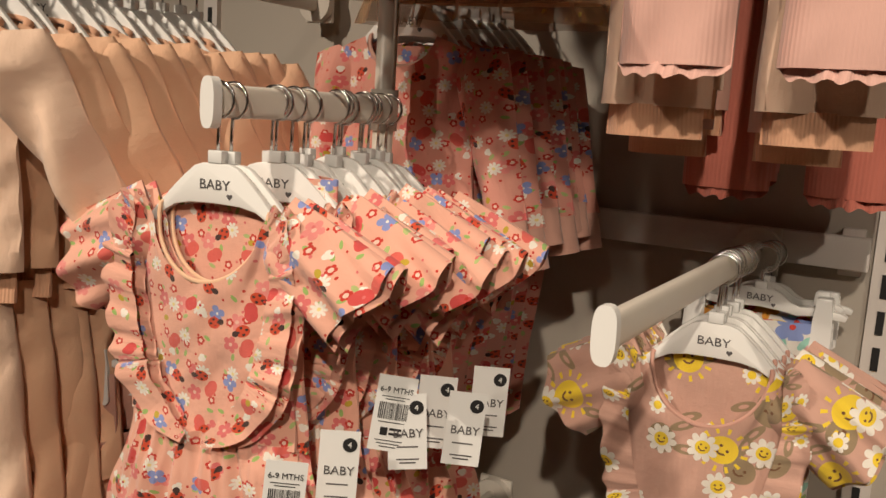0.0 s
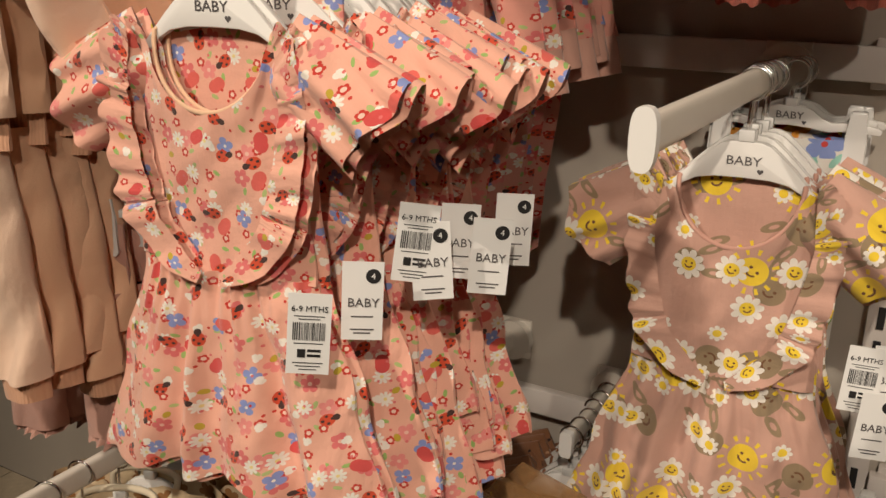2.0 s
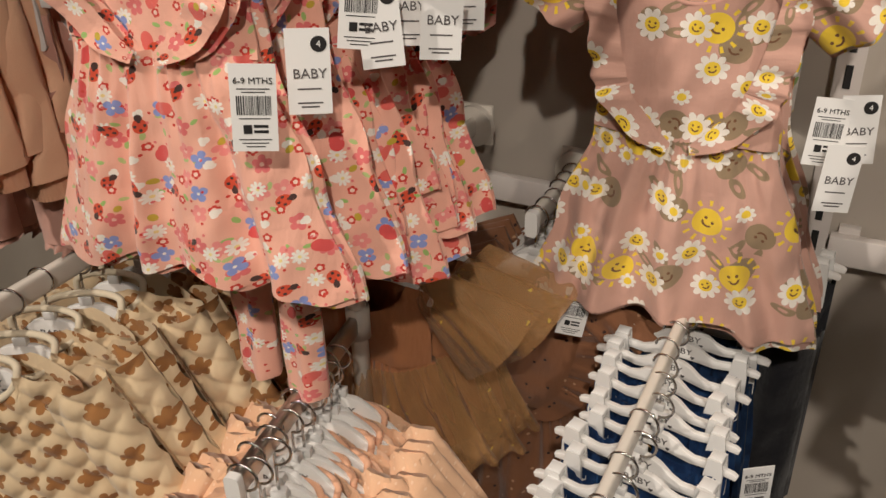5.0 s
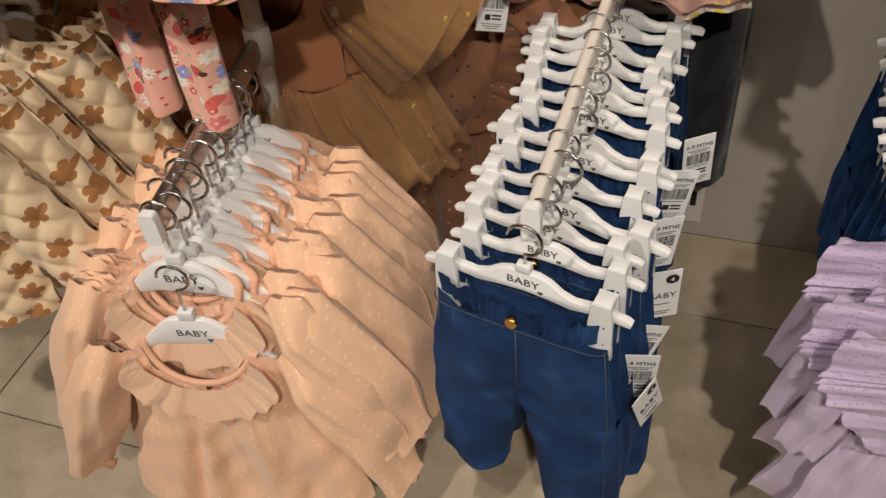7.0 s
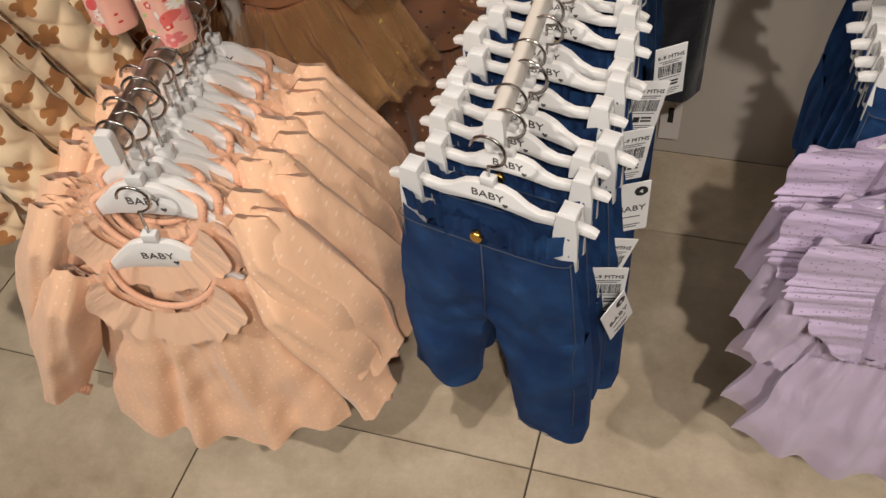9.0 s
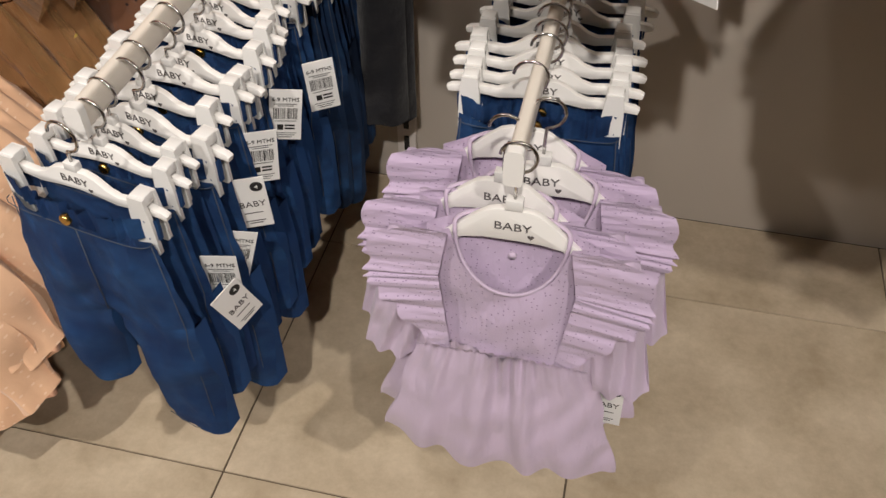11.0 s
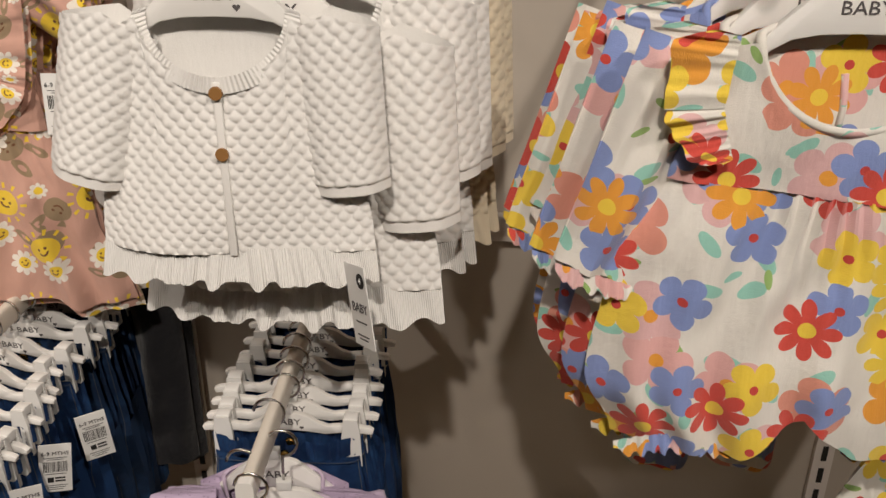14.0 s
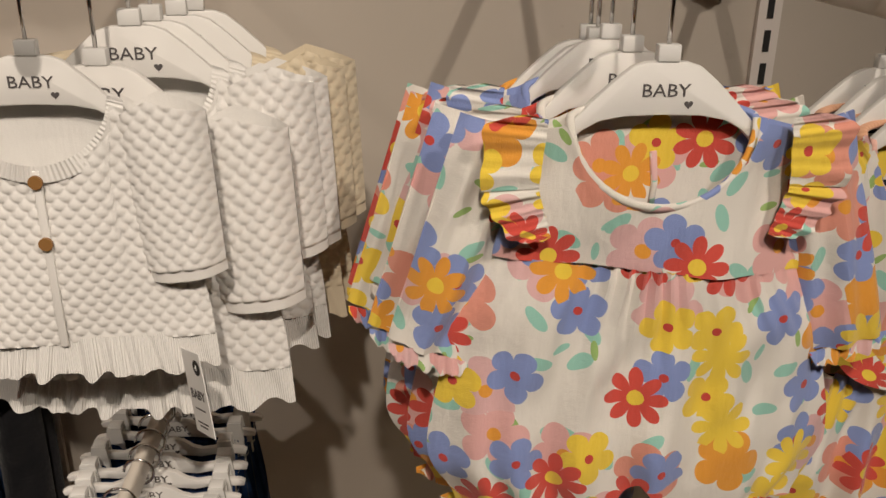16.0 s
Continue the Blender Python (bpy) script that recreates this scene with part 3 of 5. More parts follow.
def shirt_hanger(m, reach=0.0):
    top = thing("clothes_hanger", m, "white plastic baby clothes hanger with grey lettering", "hanger", "white hangers")
    half = [(0.0, -0.094), (0.020, -0.095), (0.032, -0.099), (0.048, -0.112), (0.066, -0.129), (0.085, -0.149), (0.100, -0.164), (0.110, -0.174), (0.109, -0.182), (0.102, -0.183), (0.090, -0.172), (0.076, -0.158), (0.060, -0.149), (0.036, -0.1445), (0.0, -0.1435)]
    bm = slab(bmesh.new(), [(x, z) for x, z in half] + [(-x, z) for x, z in reversed(half[1:-1])], -0.005, 0.005)
    bmesh.ops.bevel(bm, geom=[e for e in bm.edges if abs(e.verts[0].co.y - e.verts[1].co.y) < 1e-6], offset=0.0016, segments=2, affect="EDGES", profile=0.5)
    part("body", bm, M_PLASTIC, top)
    part("size_cube", box(bmesh.new(), (-0.0105, -0.0065, -0.0945), (0.0105, 0.0065, -0.079), 0.0015), M_CLEAR, top, "milky size marker clipped on the neck")
    lettering("BABY", 0.0172, (0, -0.0056, -0.121), top, squeeze=1.12)
    heart(top, 0.0225, -0.0052, -0.1335)
    wire_hook(top, -0.08, reach)
    return top


def clip_hanger(m):
    top = thing("clip_hanger", m, "white plastic baby trouser hanger with two clips", "hanger", "clip hangers")
    half = [(0.0, -0.066), (0.018, -0.066), (0.032, -0.071), (0.048, -0.083), (0.062, -0.088), (0.082, -0.086), (0.100, -0.086), (0.126, -0.090), (0.132, -0.094), (0.130, -0.101), (0.112, -0.100), (0.082, -0.099), (0.058, -0.102), (0.030, -0.098), (0.0, -0.096)]
    bm = slab(bmesh.new(), half + [(-x, z) for x, z in reversed(half[1:-1])], -0.005, 0.005)
    bmesh.ops.bevel(bm, geom=[e for e in bm.edges if abs(e.verts[0].co.y - e.verts[1].co.y) < 1e-6], offset=0.0014, segments=2, affect="EDGES", profile=0.5)
    part("body", bm, M_PLASTIC, top)
    part("size_cube", box(bmesh.new(), (-0.009, -0.006, -0.067), (0.009, 0.006, -0.055), 0.0015), M_CLEAR, top)
    lettering("BABY", 0.0155, (0, -0.0056, -0.081), top, squeeze=1.12)
    heart(top, 0.022, -0.0052, -0.0905, 0.0034)
    for s in (-1, 1):
        bm = bmesh.new()
        x = s * 0.098
        for y0, y1, low in ((-0.0135, -0.008, -0.160), (0.008, 0.0125, -0.152)):
            clip = [(x - 0.011, -0.070), (x + 0.011, -0.070), (x + 0.0145, -0.10), (x + 0.016, low + 0.006), (x + 0.011, low), (x - 0.011, low), (x - 0.016, low + 0.006), (x - 0.0145, -0.10)]
            slab(bm, clip, y0, y1)
        box(bm, (x - 0.011, -0.010, -0.084), (x + 0.011, 0.010, -0.068), 0.003)
        part("clip", bm, M_CLEAR, top, "milky plastic clip")
    wire_hook(top, -0.056)
    return top

# ---- hang tags ----


def tag_card(m, kind, words="6-9 MTHS"):
    top = thing("price_tag", m, "white card swing tag with a barcode" if kind == "barcode" else "white card swing tag with grey lettering", "tag", "swing tags")
    part("card", flat(box(bmesh.new(), (-0.024, -0.0006, -0.096), (0.024, 0.0006, 0.0))), M_CARD, top)
    y = -0.0012
    if kind == "barcode":
        lettering(words, 0.0098, (0, y, -0.018), top, M_SLOT)
        bm = bmesh.new()
        x = -0.018
        rng = random.Random(5)
        while x < 0.018:
            w = rng.choice((0.0005, 0.0008, 0.0013))
            box(bm, (x, y, -0.055), (x + w, y + 0.0004, -0.034))
            x += w + rng.choice((0.0006, 0.0009, 0.0013))
        for z, a in ((-0.026, 0.017), (-0.0295, 0.012), (-0.0585, 0.016), (-0.082, 0.017), (-0.086, 0.014), (-0.09, 0.010)):
            box(bm, (-a, y, z - 0.0009), (a, y + 0.0004, z))
        box(bm, (-0.012, y, -0.076), (-0.003, y + 0.0004, -0.066))
        box(bm, (-0.001, y, -0.069), (0.014, y + 0.0004, -0.066))
        box(bm, (-0.001, y, -0.075), (0.014, y + 0.0004, -0.072))
        part("print", flat(bm), M_SLOT, top, "black barcode and text bars")
    else:
        disc = [(0.012 + 0.0088 * math.cos(a), -0.017 + 0.0088 * math.sin(a)) for a in (6.2832 * k / 24 for k in range(24))]
        part("print", slab(bmesh.new(), disc, y, y + 0.0004), M_SLOT, top, "black round price dot")
        lettering("4", 0.010, (0.012, y - 0.0005, -0.017), top, M_CARD)
        lettering("BABY", 0.0155, (0.001, y, -0.050), top, M_INK)
        bm = bmesh.new()
        for z, a in ((-0.066, 0.013), (-0.082, 0.014), (-0.0865, 0.010)):
            box(bm, (-a, y, z - 0.0016), (a, y + 0.0004, z))
        part("small_print", flat(bm), M_INK, top)
    return top


# ---- garments, each built round its hook's place ----


def gathers(k, gather, fold, seed):
    """Depth of a gathered skirt: fine pleats at the top that open into broad folds."""
    def depth(u, v):
        fine = gather * math.sin(6.2832 * k * 3.3 * u + 2.0 * math.sin(7 * u + seed)) * (1 - v) ** 2.2 * (0.8 + 0.5 * math.sin(13 * u + seed))
        warp = u + 0.10 * noise.noise(Vector((u * 4.5, v * 0.8, seed)))
        size = 0.75 + 0.8 * noise.noise(Vector((u * 5.0, v * 1.2, seed + 9.0)))
        broad = fold * size * math.sin(6.2832 * k * warp + seed) * v ** 0.7
        return fine + broad - 0.018 * v
    return depth


def scoop(u, width, half, top, drop, shoulder):
    """Height of a bodice's top edge: a round neck between sloping shoulders."""
    x = abs((2 * u - 1) * width)
    if x < half:
        return top - drop * math.sqrt(max(0.0, 1 - (x / half) ** 2))
    return top - shoulder * (x - half) / (width - half)


def frill_dress(name, m, material, trim, label, hem=-0.715, waist=-0.43, seed=0.0):
    """A baby dress: round neck, bib frills over the shoulders, short sleeves and a gathered skirt."""
    top = thing(name, m, label, "dress", name + " row")
    wide, half = 0.132, 0.082
    front = lambda u: scoop(u, wide, half, -0.150, 0.088, 0.022)
    rear = lambda u: scoop(u, wide, half, -0.150, -0.012, 0.022)
    side = [(0, wide), (0.25, 0.112), (0.6, 0.118), (1, 0.128)]
    panel("bodice", top, material, lambda v: -along(side, v), lambda v: along(side, v), front, lambda u: waist + 0.004 * math.cos(9 * u), lambda u, v: -0.010 - 0.006 * math.sin(3 * u + 4 * v), 36, 26, 0.03, rear, seed=seed)
    flare = [(0, 0.128), (0.5, 0.178), (1, 0.225)]
    panel("skirt", top, material, lambda v: -along(flare, v), lambda v: along(flare, v), lambda u: waist + 0.002, lambda u: hem + 0.012 * math.cos(3.1416 * (2 * u - 1)) + 0.006 * math.sin(26 * u + seed), gathers(4.5, 0.0042, 0.024, seed), 110, 30, 0.05, seed=seed + 3, wrap=0.15)
    ring = [(half * math.cos(a), -0.027 + 0.021 * (1 + math.sin(a)), -0.150 - (0.088 if math.sin(a) < 0 else -0.012) * abs(math.sin(a)) + 0.0) for a in (6.2832 * k / 44 for k in range(44))]
    part("neck_binding", tube(bmesh.new(), ring, 0.0042, 7, True, 0.7), trim, top, "plain bound neckline")
    for s in (-1, 1):
        path = lambda t, s=s: (s * along([(0, 0.098), (0.35, 0.104), (0.75, 0.075), (1, 0.012)], t), -0.030 - 0.004 * t, along([(0, -0.146), (0.3, -0.215), (0.7, -0.345), (1, waist + 0.002)], t))
        out = lambda t, s=s: Vector((s * along([(0, 0.6), (0.7, 1), (1, 0.3)], t), 0, along([(0, 0.75), (0.4, 0.15), (1, -0.7)], t)))
        ruffle("frill", top, material, path, 0.046, out, 8, 0.0062, n=120, rows=6, label="gathered frill")
        turn = Matrix.Translation((s * 0.100, -0.004, -0.150)) @ Matrix.Rotation(-s * radians(58), 4, "Y")
        panel("sleeve", top, material, lambda v, s=s: s * -0.02 - lerp(0.05, 0.066, v), lambda v, s=s: s * -0.02 + lerp(0.05, 0.066, v), lambda u: 0.0, lambda u: -0.145 + 0.010 * math.sin(6 * u + seed), lambda u, v: -0.014 * math.sin(3.1 * u) + 0.012 * math.sin(15 * u + 3 * v + seed) * v, 34, 18, 0.04, m=turn, seed=seed + s)
    bm = bmesh.new()
    for k in range(2):
        tube(bm, [(0.05 * (k - 0.5), -0.014, waist - 0.0), (0.05 * (k - 0.5) + 0.04, -0.016, waist - 0.001)], 0.001, 5)
    part("waist_stitch", bm, trim, top)
    return top


def lilac_dress(name, m):
    """Lilac eyelet dress with wide shoulder frills and a plain gathered skirt."""
    top = thing(name, m, "lilac eyelet baby dress with wide shoulder frills", "dress", "lilac dresses")
    wide, half, waist = 0.105, 0.070, -0.345
    front = lambda u: scoop(u, wide, half, -0.125, 0.092, 0.01)
    rear = lambda u: scoop(u, wide, half, -0.125, -0.012, 0.01)
    panel("bodice", top, M_EYELET, lambda v: -along([(0, wide), (1, 0.112)], v), lambda v: along([(0, wide), (1, 0.112)], v), front, lambda u: waist, lambda u, v: -0.012 - 0.003 * math.sin(9 * u + 5 * v), 34, 24, 0.03, rear)
    flare = [(0, 0.118), (0.5, 0.150), (1, 0.185)]
    panel("skirt", top, M_LILAC, lambda v: -along(flare, v), lambda v: along(flare, v), lambda u: waist + 0.002, lambda u: -0.60 + 0.006 * math.sin(11 * u), gathers(4.2, 0.0060, 0.014, 1.0), 110, 30, 0.05, wrap=0.15)
    ring = [(half * math.cos(a), -0.027 + 0.021 * (1 + math.sin(a)), -0.125 - (0.092 if math.sin(a) < 0 else -0.012) * abs(math.sin(a))) for a in (6.2832 * k / 44 for k in range(44))]
    part("neck_binding", tube(bmesh.new(), ring, 0.0035, 7, True, 0.7), M_LILAC, top)
    ruffle("waist_frill", top, M_LILAC, lambda t: (lerp(-0.116, 0.116, t), -0.026, waist + 0.004), 0.010, lambda t: Vector((0, -0.2, 1)), 20, 0.004, n=120, rows=2)
    for s in (-1, 1):
        path = lambda t, s=s: (s * along([(0, 0.074), (0.4, 0.086), (1, 0.070)], t), -0.028, along([(0, -0.122), (0.4, -0.20), (1, -0.335)], t))
        out = lambda t, s=s: Vector((s * along([(0, 1.2), (0.45, 1.25), (1, 0.25)], t), 0.06, along([(0, 0.12), (0.5, -0.25), (1, -0.1)], t)))
        ruffle("frill", top, M_EYELET, path, 0.076, out, 7.5, 0.0042, n=140, rows=8, label="wide gathered eyelet frill")
        turn = Matrix.Translation((s * 0.10, 0.0, -0.16)) @ Matrix.Rotation(-s * radians(9), 4, "Y")
        panel("sleeve", top, M_LILAC, lambda v, s=s: -0.012 if s > 0 else -0.055 - 0.01 * v, lambda v, s=s: 0.055 + 0.01 * v if s > 0 else 0.012, lambda u: 0.0, lambda u: -0.25, lambda u, v: 0.006 * math.sin(16 * u + 6 * v), 18, 22, 0.03, m=turn, seed=5.0 + s)
    part("back_button", tube(bmesh.new(), [(0, 0.013, -0.185), (0, 0.009, -0.185)], 0.0055, 12), M_LILAC, top)
    return top


def bloom_romper(name, m):
    """Multicoloured flower romper: frilled shoulders, high waist, bubble legs with elastic."""
    top = thing(name, m, "white cotton baby romper with a bright flower print", "romper", "flower rompers")
    wide, half, waist = 0.142, 0.088, -0.280
    front = lambda u: scoop(u, wide, half, -0.146, 0.080, 0.012)
    rear = lambda u: scoop(u, wide, half, -0.146, -0.012, 0.012)
    side = [(0, wide), (0.35, 0.130), (1, 0.155)]
    panel("bodice", top, M_BLOOM, lambda v: -along(side, v), lambda v: along(side, v), front, lambda u: waist - 0.022 * u, lambda u, v: -0.014, 36, 22, 0.034, rear)
    bulge = [(0, 0.156), (0.3, 0.200), (0.75, 0.218), (1, 0.186)]
    panel("shorts", top, M_BLOOM, lambda v: -along(bulge, v), lambda v: along(bulge, v), lambda u: waist - 0.022 * u + 0.002, lambda u: -0.572 + 0.050 * max(0, 1 - abs(2 * u - 1) * 3.2), gathers(6, 0.004, 0.012, 2.0), 110, 30, 0.07, wrap=0.15)
    ring = [(half * math.cos(a), -0.030 + 0.022 * (1 + math.sin(a)), -0.146 - (0.080 if math.sin(a) < 0 else -0.012) * abs(math.sin(a))) for a in (6.2832 * k / 44 for k in range(44))]
    part("neck_binding", tube(bmesh.new(), ring, 0.0052, 7, True, 0.7), M_BLOOM, top, "bound neckline in the same print")
    part("back_tie", tube(bmesh.new(), [(0, 0.014, -0.183), (0.004, 0.014, -0.215), (0.002, 0.014, -0.245)], 0.0035, 6), M_BLOOM, top)
    for s in (-1, 1):
        path = lambda t, s=s: (s * along([(0, 0.112), (0.5, 0.118), (1, 0.104)], t), -0.030, along([(0, -0.140), (0.5, -0.205), (1, -0.252)], t))
        out = lambda t, s=s: Vector((s * along([(0, 1.0), (0.6, 0.9), (1, 0.5)], t), 0.05, along([(0, 0.2), (1, -0.2)], t)))
        ruffle("frill", top, M_BLOOM, path, 0.058, out, 6.5, 0.0052, n=130, rows=6, label="gathered shoulder frill")
        ruffle("leg_frill", top, M_BLOOM, lambda t, s=s: (s * lerp(0.05, 0.186, t), -0.034, -0.566 + 0.012 * math.sin(3.14 * t)), 0.020, lambda t: Vector((0, 0, -1)), 9, 0.005, n=80, rows=3, label="elasticated leg edge")
        turn = Matrix.Translation((s * 0.128, 0.004, -0.16)) @ Matrix.Rotation(-s * radians(17), 4, "Y")
        panel("sleeve", top, M_BLOOM, lambda v, s=s: -0.02 if s > 0 else -0.062, lambda v, s=s: 0.062 if s > 0 else 0.02, lambda u: 0.0, lambda u: -0.24, lambda u, v: 0.006 * math.sin(14 * u + 5 * v), 16, 22, 0.035, m=turn, seed=8.0 + s)
        ruffle("cuff_frill", top, M_BLOOM, lambda t, s=s: tuple(turn @ Vector((s * lerp(-0.02, 0.062, t), -0.014, -0.238))), 0.018, lambda t: Vector((0, 0, -1)), 6, 0.006, n=50, rows=2)
    return top


def knit_cardigan(name, m, material, rib, label):
    """Cropped knitted cardigan with a scalloped honeycomb stitch, ribbed neck and frilled hem."""
    top = thing(name, m, label, "cardigan", "knit cardigans")
    wide, half, hem = 0.150, 0.078, -0.405
    px, pz = 0.0165, 0.0092

    def stitch(x, z):
        """Overlapping oval puffs, each row half a puff aside."""
        first, best = math.floor(z / pz), 0.0
        for r in (first - 1, first, first + 1):
            a = ((x / px + 0.5 * (r % 2)) % 1.0 - 0.5) / 0.52
            b = (z / pz - r - 0.5) / 0.80
            best = max(best, 1 - a * a - b * b - 0.12 * (r - first))
        return -0.0042 * best ** 0.55

    bm = bmesh.new()
    side = [(0, wide), (0.3, 0.136), (1, 0.158)]

    def half_front(u, v):
        z = lerp(scoop(u, wide, half, -0.140, 0.066, 0.03), hem, v)
        x = lerp(-along(side, v), along(side, v), u)
        edge = 1 - abs(2 * u - 1) ** 3
        y = -0.024 * edge + stitch(x, z) + 0.007 * math.sin(7 * u + 3 * v) * v
        y += 0.004 * math.exp(-(x / 0.004) ** 2)
        return x, y, z

    grid(bm, 180, 160, half_front)
    a = lambda u, v: (lerp(-along(side, v), along(side, v), u), 0.018 * (1 - abs(2 * u - 1) ** 3) + 0.5 * stitch(u * 0.3, v * 0.3), lerp(scoop(u, wide, half, -0.140, -0.010, 0.03), hem, v))
    grid(bm, 40, 30, a)
    part("body", bm, material, top, "honeycomb knit body")
    ring = []
    for k in range(60):
        q = 6.2832 * k / 60
        ring.append((half * math.cos(q) * 0.98, -0.030 + 0.024 * (1 + math.sin(q)), -0.142 - (0.068 if math.sin(q) < 0 else -0.010) * abs(math.sin(q))))
    bm = bmesh.new()

    def band(u, v):
        q = 6.2832 * u
        r = half * (0.93 + 0.20 * v)
        lip = 0.0006 * math.sin(u * 6.2832 * 90)
        drop = 0.068 if math.sin(q) < 0 else -0.010
        return r * math.cos(q), -0.031 + 0.024 * (1 + math.sin(q)) + lip, -0.137 - drop * abs(math.sin(q)) * (0.93 + 0.2 * v) - 0.004 * v

    grid(bm, 450, 3, band, lambda u, v: (u * 0.4, v * 0.016))
    part("neck_rib", bm, rib, top, "ribbed neckband")
    for s in (-1, 1):
        turn = Matrix.Translation((s * 0.112, 0.003, -0.166)) @ Matrix.Rotation(-s * radians(5 if s > 0 else 16), 4, "Y")
        bm = bmesh.new()

        def sleeve(u, v, s=s):
            x = lerp(-0.045, 0.058, u) * (1 - 0.12 * v)
            z = lerp(0.03 - 0.02 * abs(2 * u - 1), -0.168, v)
            edge = 1 - abs(2 * u - 1) ** 3
            return s * x, -0.027 * edge - 0.002 + stitch(x, z) * (v < 0.93), z

        grid(bm, 60, 110, sleeve)
        grid(bm, 14, 20, lambda u, v, s=s: (s * lerp(-0.045, 0.058, u) * (1 - 0.12 * v), 0.02 * (1 - abs(2 * u - 1) ** 3), lerp(0.03 - 0.02 * abs(2 * u - 1), -0.168, v)))
        bm.transform(turn)
        part("sleeve", bm, material, top, "honeycomb knit sleeve")
        ruffle("hem_frill", top, rib, lambda t, s=s: (s * lerp(-0.004, 0.158, t), -0.022 * (1 - t * t), hem + 0.006), 0.042, lambda t, s=s: Vector((s * 0.12, -0.16, -1)), 4.5, 0.0085, n=130, rows=6, label="ribbed frill along the hem", taper=0.92)
    bm = bmesh.new()
    box(bm, (-0.0045, -0.0325, hem), (0.0045, -0.027, -0.205), 0.002)
    part("button_band", bm, rib, top)
    for z in (-0.216, -0.283):
        disc = [(0.0072 * math.cos(q), z + 0.0072 * math.sin(q)) for q in (6.2832 * k / 18 for k in range(18))]
        b = slab(bmesh.new(), disc, -0.0365, -0.033)
        part("button", b, M_WOOD, top, "brown round button")
    return top


def peach_blouse(name, m):
    """Peach dotted blouse with a scalloped frill collar and full sleeves."""
    top = thing(name, m, "peach dotted cotton baby blouse with a scalloped collar", "blouse", "peach blouses")
    wide, half, hem = 0.130, 0.072, -0.500
    front = lambda u: scoop(u, wide, half, -0.132, 0.060, 0.022)
    rear = lambda u: scoop(u, wide, half, -0.132, -0.012, 0.022)
    side = [(0, wide), (0.3, 0.130), (1, 0.185)]
    panel("body", top, M_PEACH, lambda v: -along(side, v), lambda v: along(side, v), front, lambda u: hem + 0.014 * math.cos(6.28 * u), gathers(4, 0.004, 0.020, 0.6), 70, 36, 0.05, rear, wrap=0.2)
    path = lambda t: (half * 1.02 * math.cos(3.1416 * (1 + t)), -0.030, -0.132 - 0.062 * math.sin(3.1416 * t))
    out = lambda t: Vector((math.cos(3.1416 * (1 + t)) * 0.9, -0.1, -math.sin(3.1416 * t) * 0.9 - 0.2))
    ruffle("collar", top, M_PEACH_PLAIN, path, 0.050, out, 9, 0.0030, n=140, rows=4, label="scalloped frill collar")
    ring = [(half * math.cos(a), -0.024 + 0.021 * (1 + math.sin(a)), -0.130 - (0.060 if math.sin(a) < 0 else -0.012) * abs(math.sin(a))) for a in (6.2832 * k / 60 for k in range(60))]
    part("neck_elastic", tube(bmesh.new(), ring, 0.006, 7, True, 0.8), M_RIB_PEACH, top, "shirred neckline")
    for s in (-1, 1):
        turn = Matrix.Translation((s * 0.104, -0.010, -0.146)) @ Matrix.Rotation(-s * radians(24), 4, "Y")
        panel("sleeve", top, M_PEACH, lambda v, s=s: s * 0.012 - (0.052 if s < 0 else 0.03) * along([(0, 0.8), (0.6, 1.25), (1, 0.8)], v), lambda v, s=s: s * 0.012 + (0.052 if s > 0 else 0.03) * along([(0, 0.8), (0.6, 1.25), (1, 0.8)], v), lambda u: 0.012 - 0.02 * abs(2 * u - 1), lambda u: -0.285, lambda u, v: -0.016 * math.sin(3.14 * u) + 0.008 * math.sin(6 * u + 3 * v) * v + 0.003 * math.sin(17 * u - 5 * v), 30, 34, 0.06, m=turn, seed=2.0 + s)
        bm = tube(bmesh.new(), [(s * 0.012 - 0.026, -0.01, -0.286), (s * 0.012 + 0.03, -0.01, -0.288)], 0.009, 8)
        bm.transform(turn)
        part("cuff", bm, M_RIB_PEACH, top, "gathered cuff")
    return top


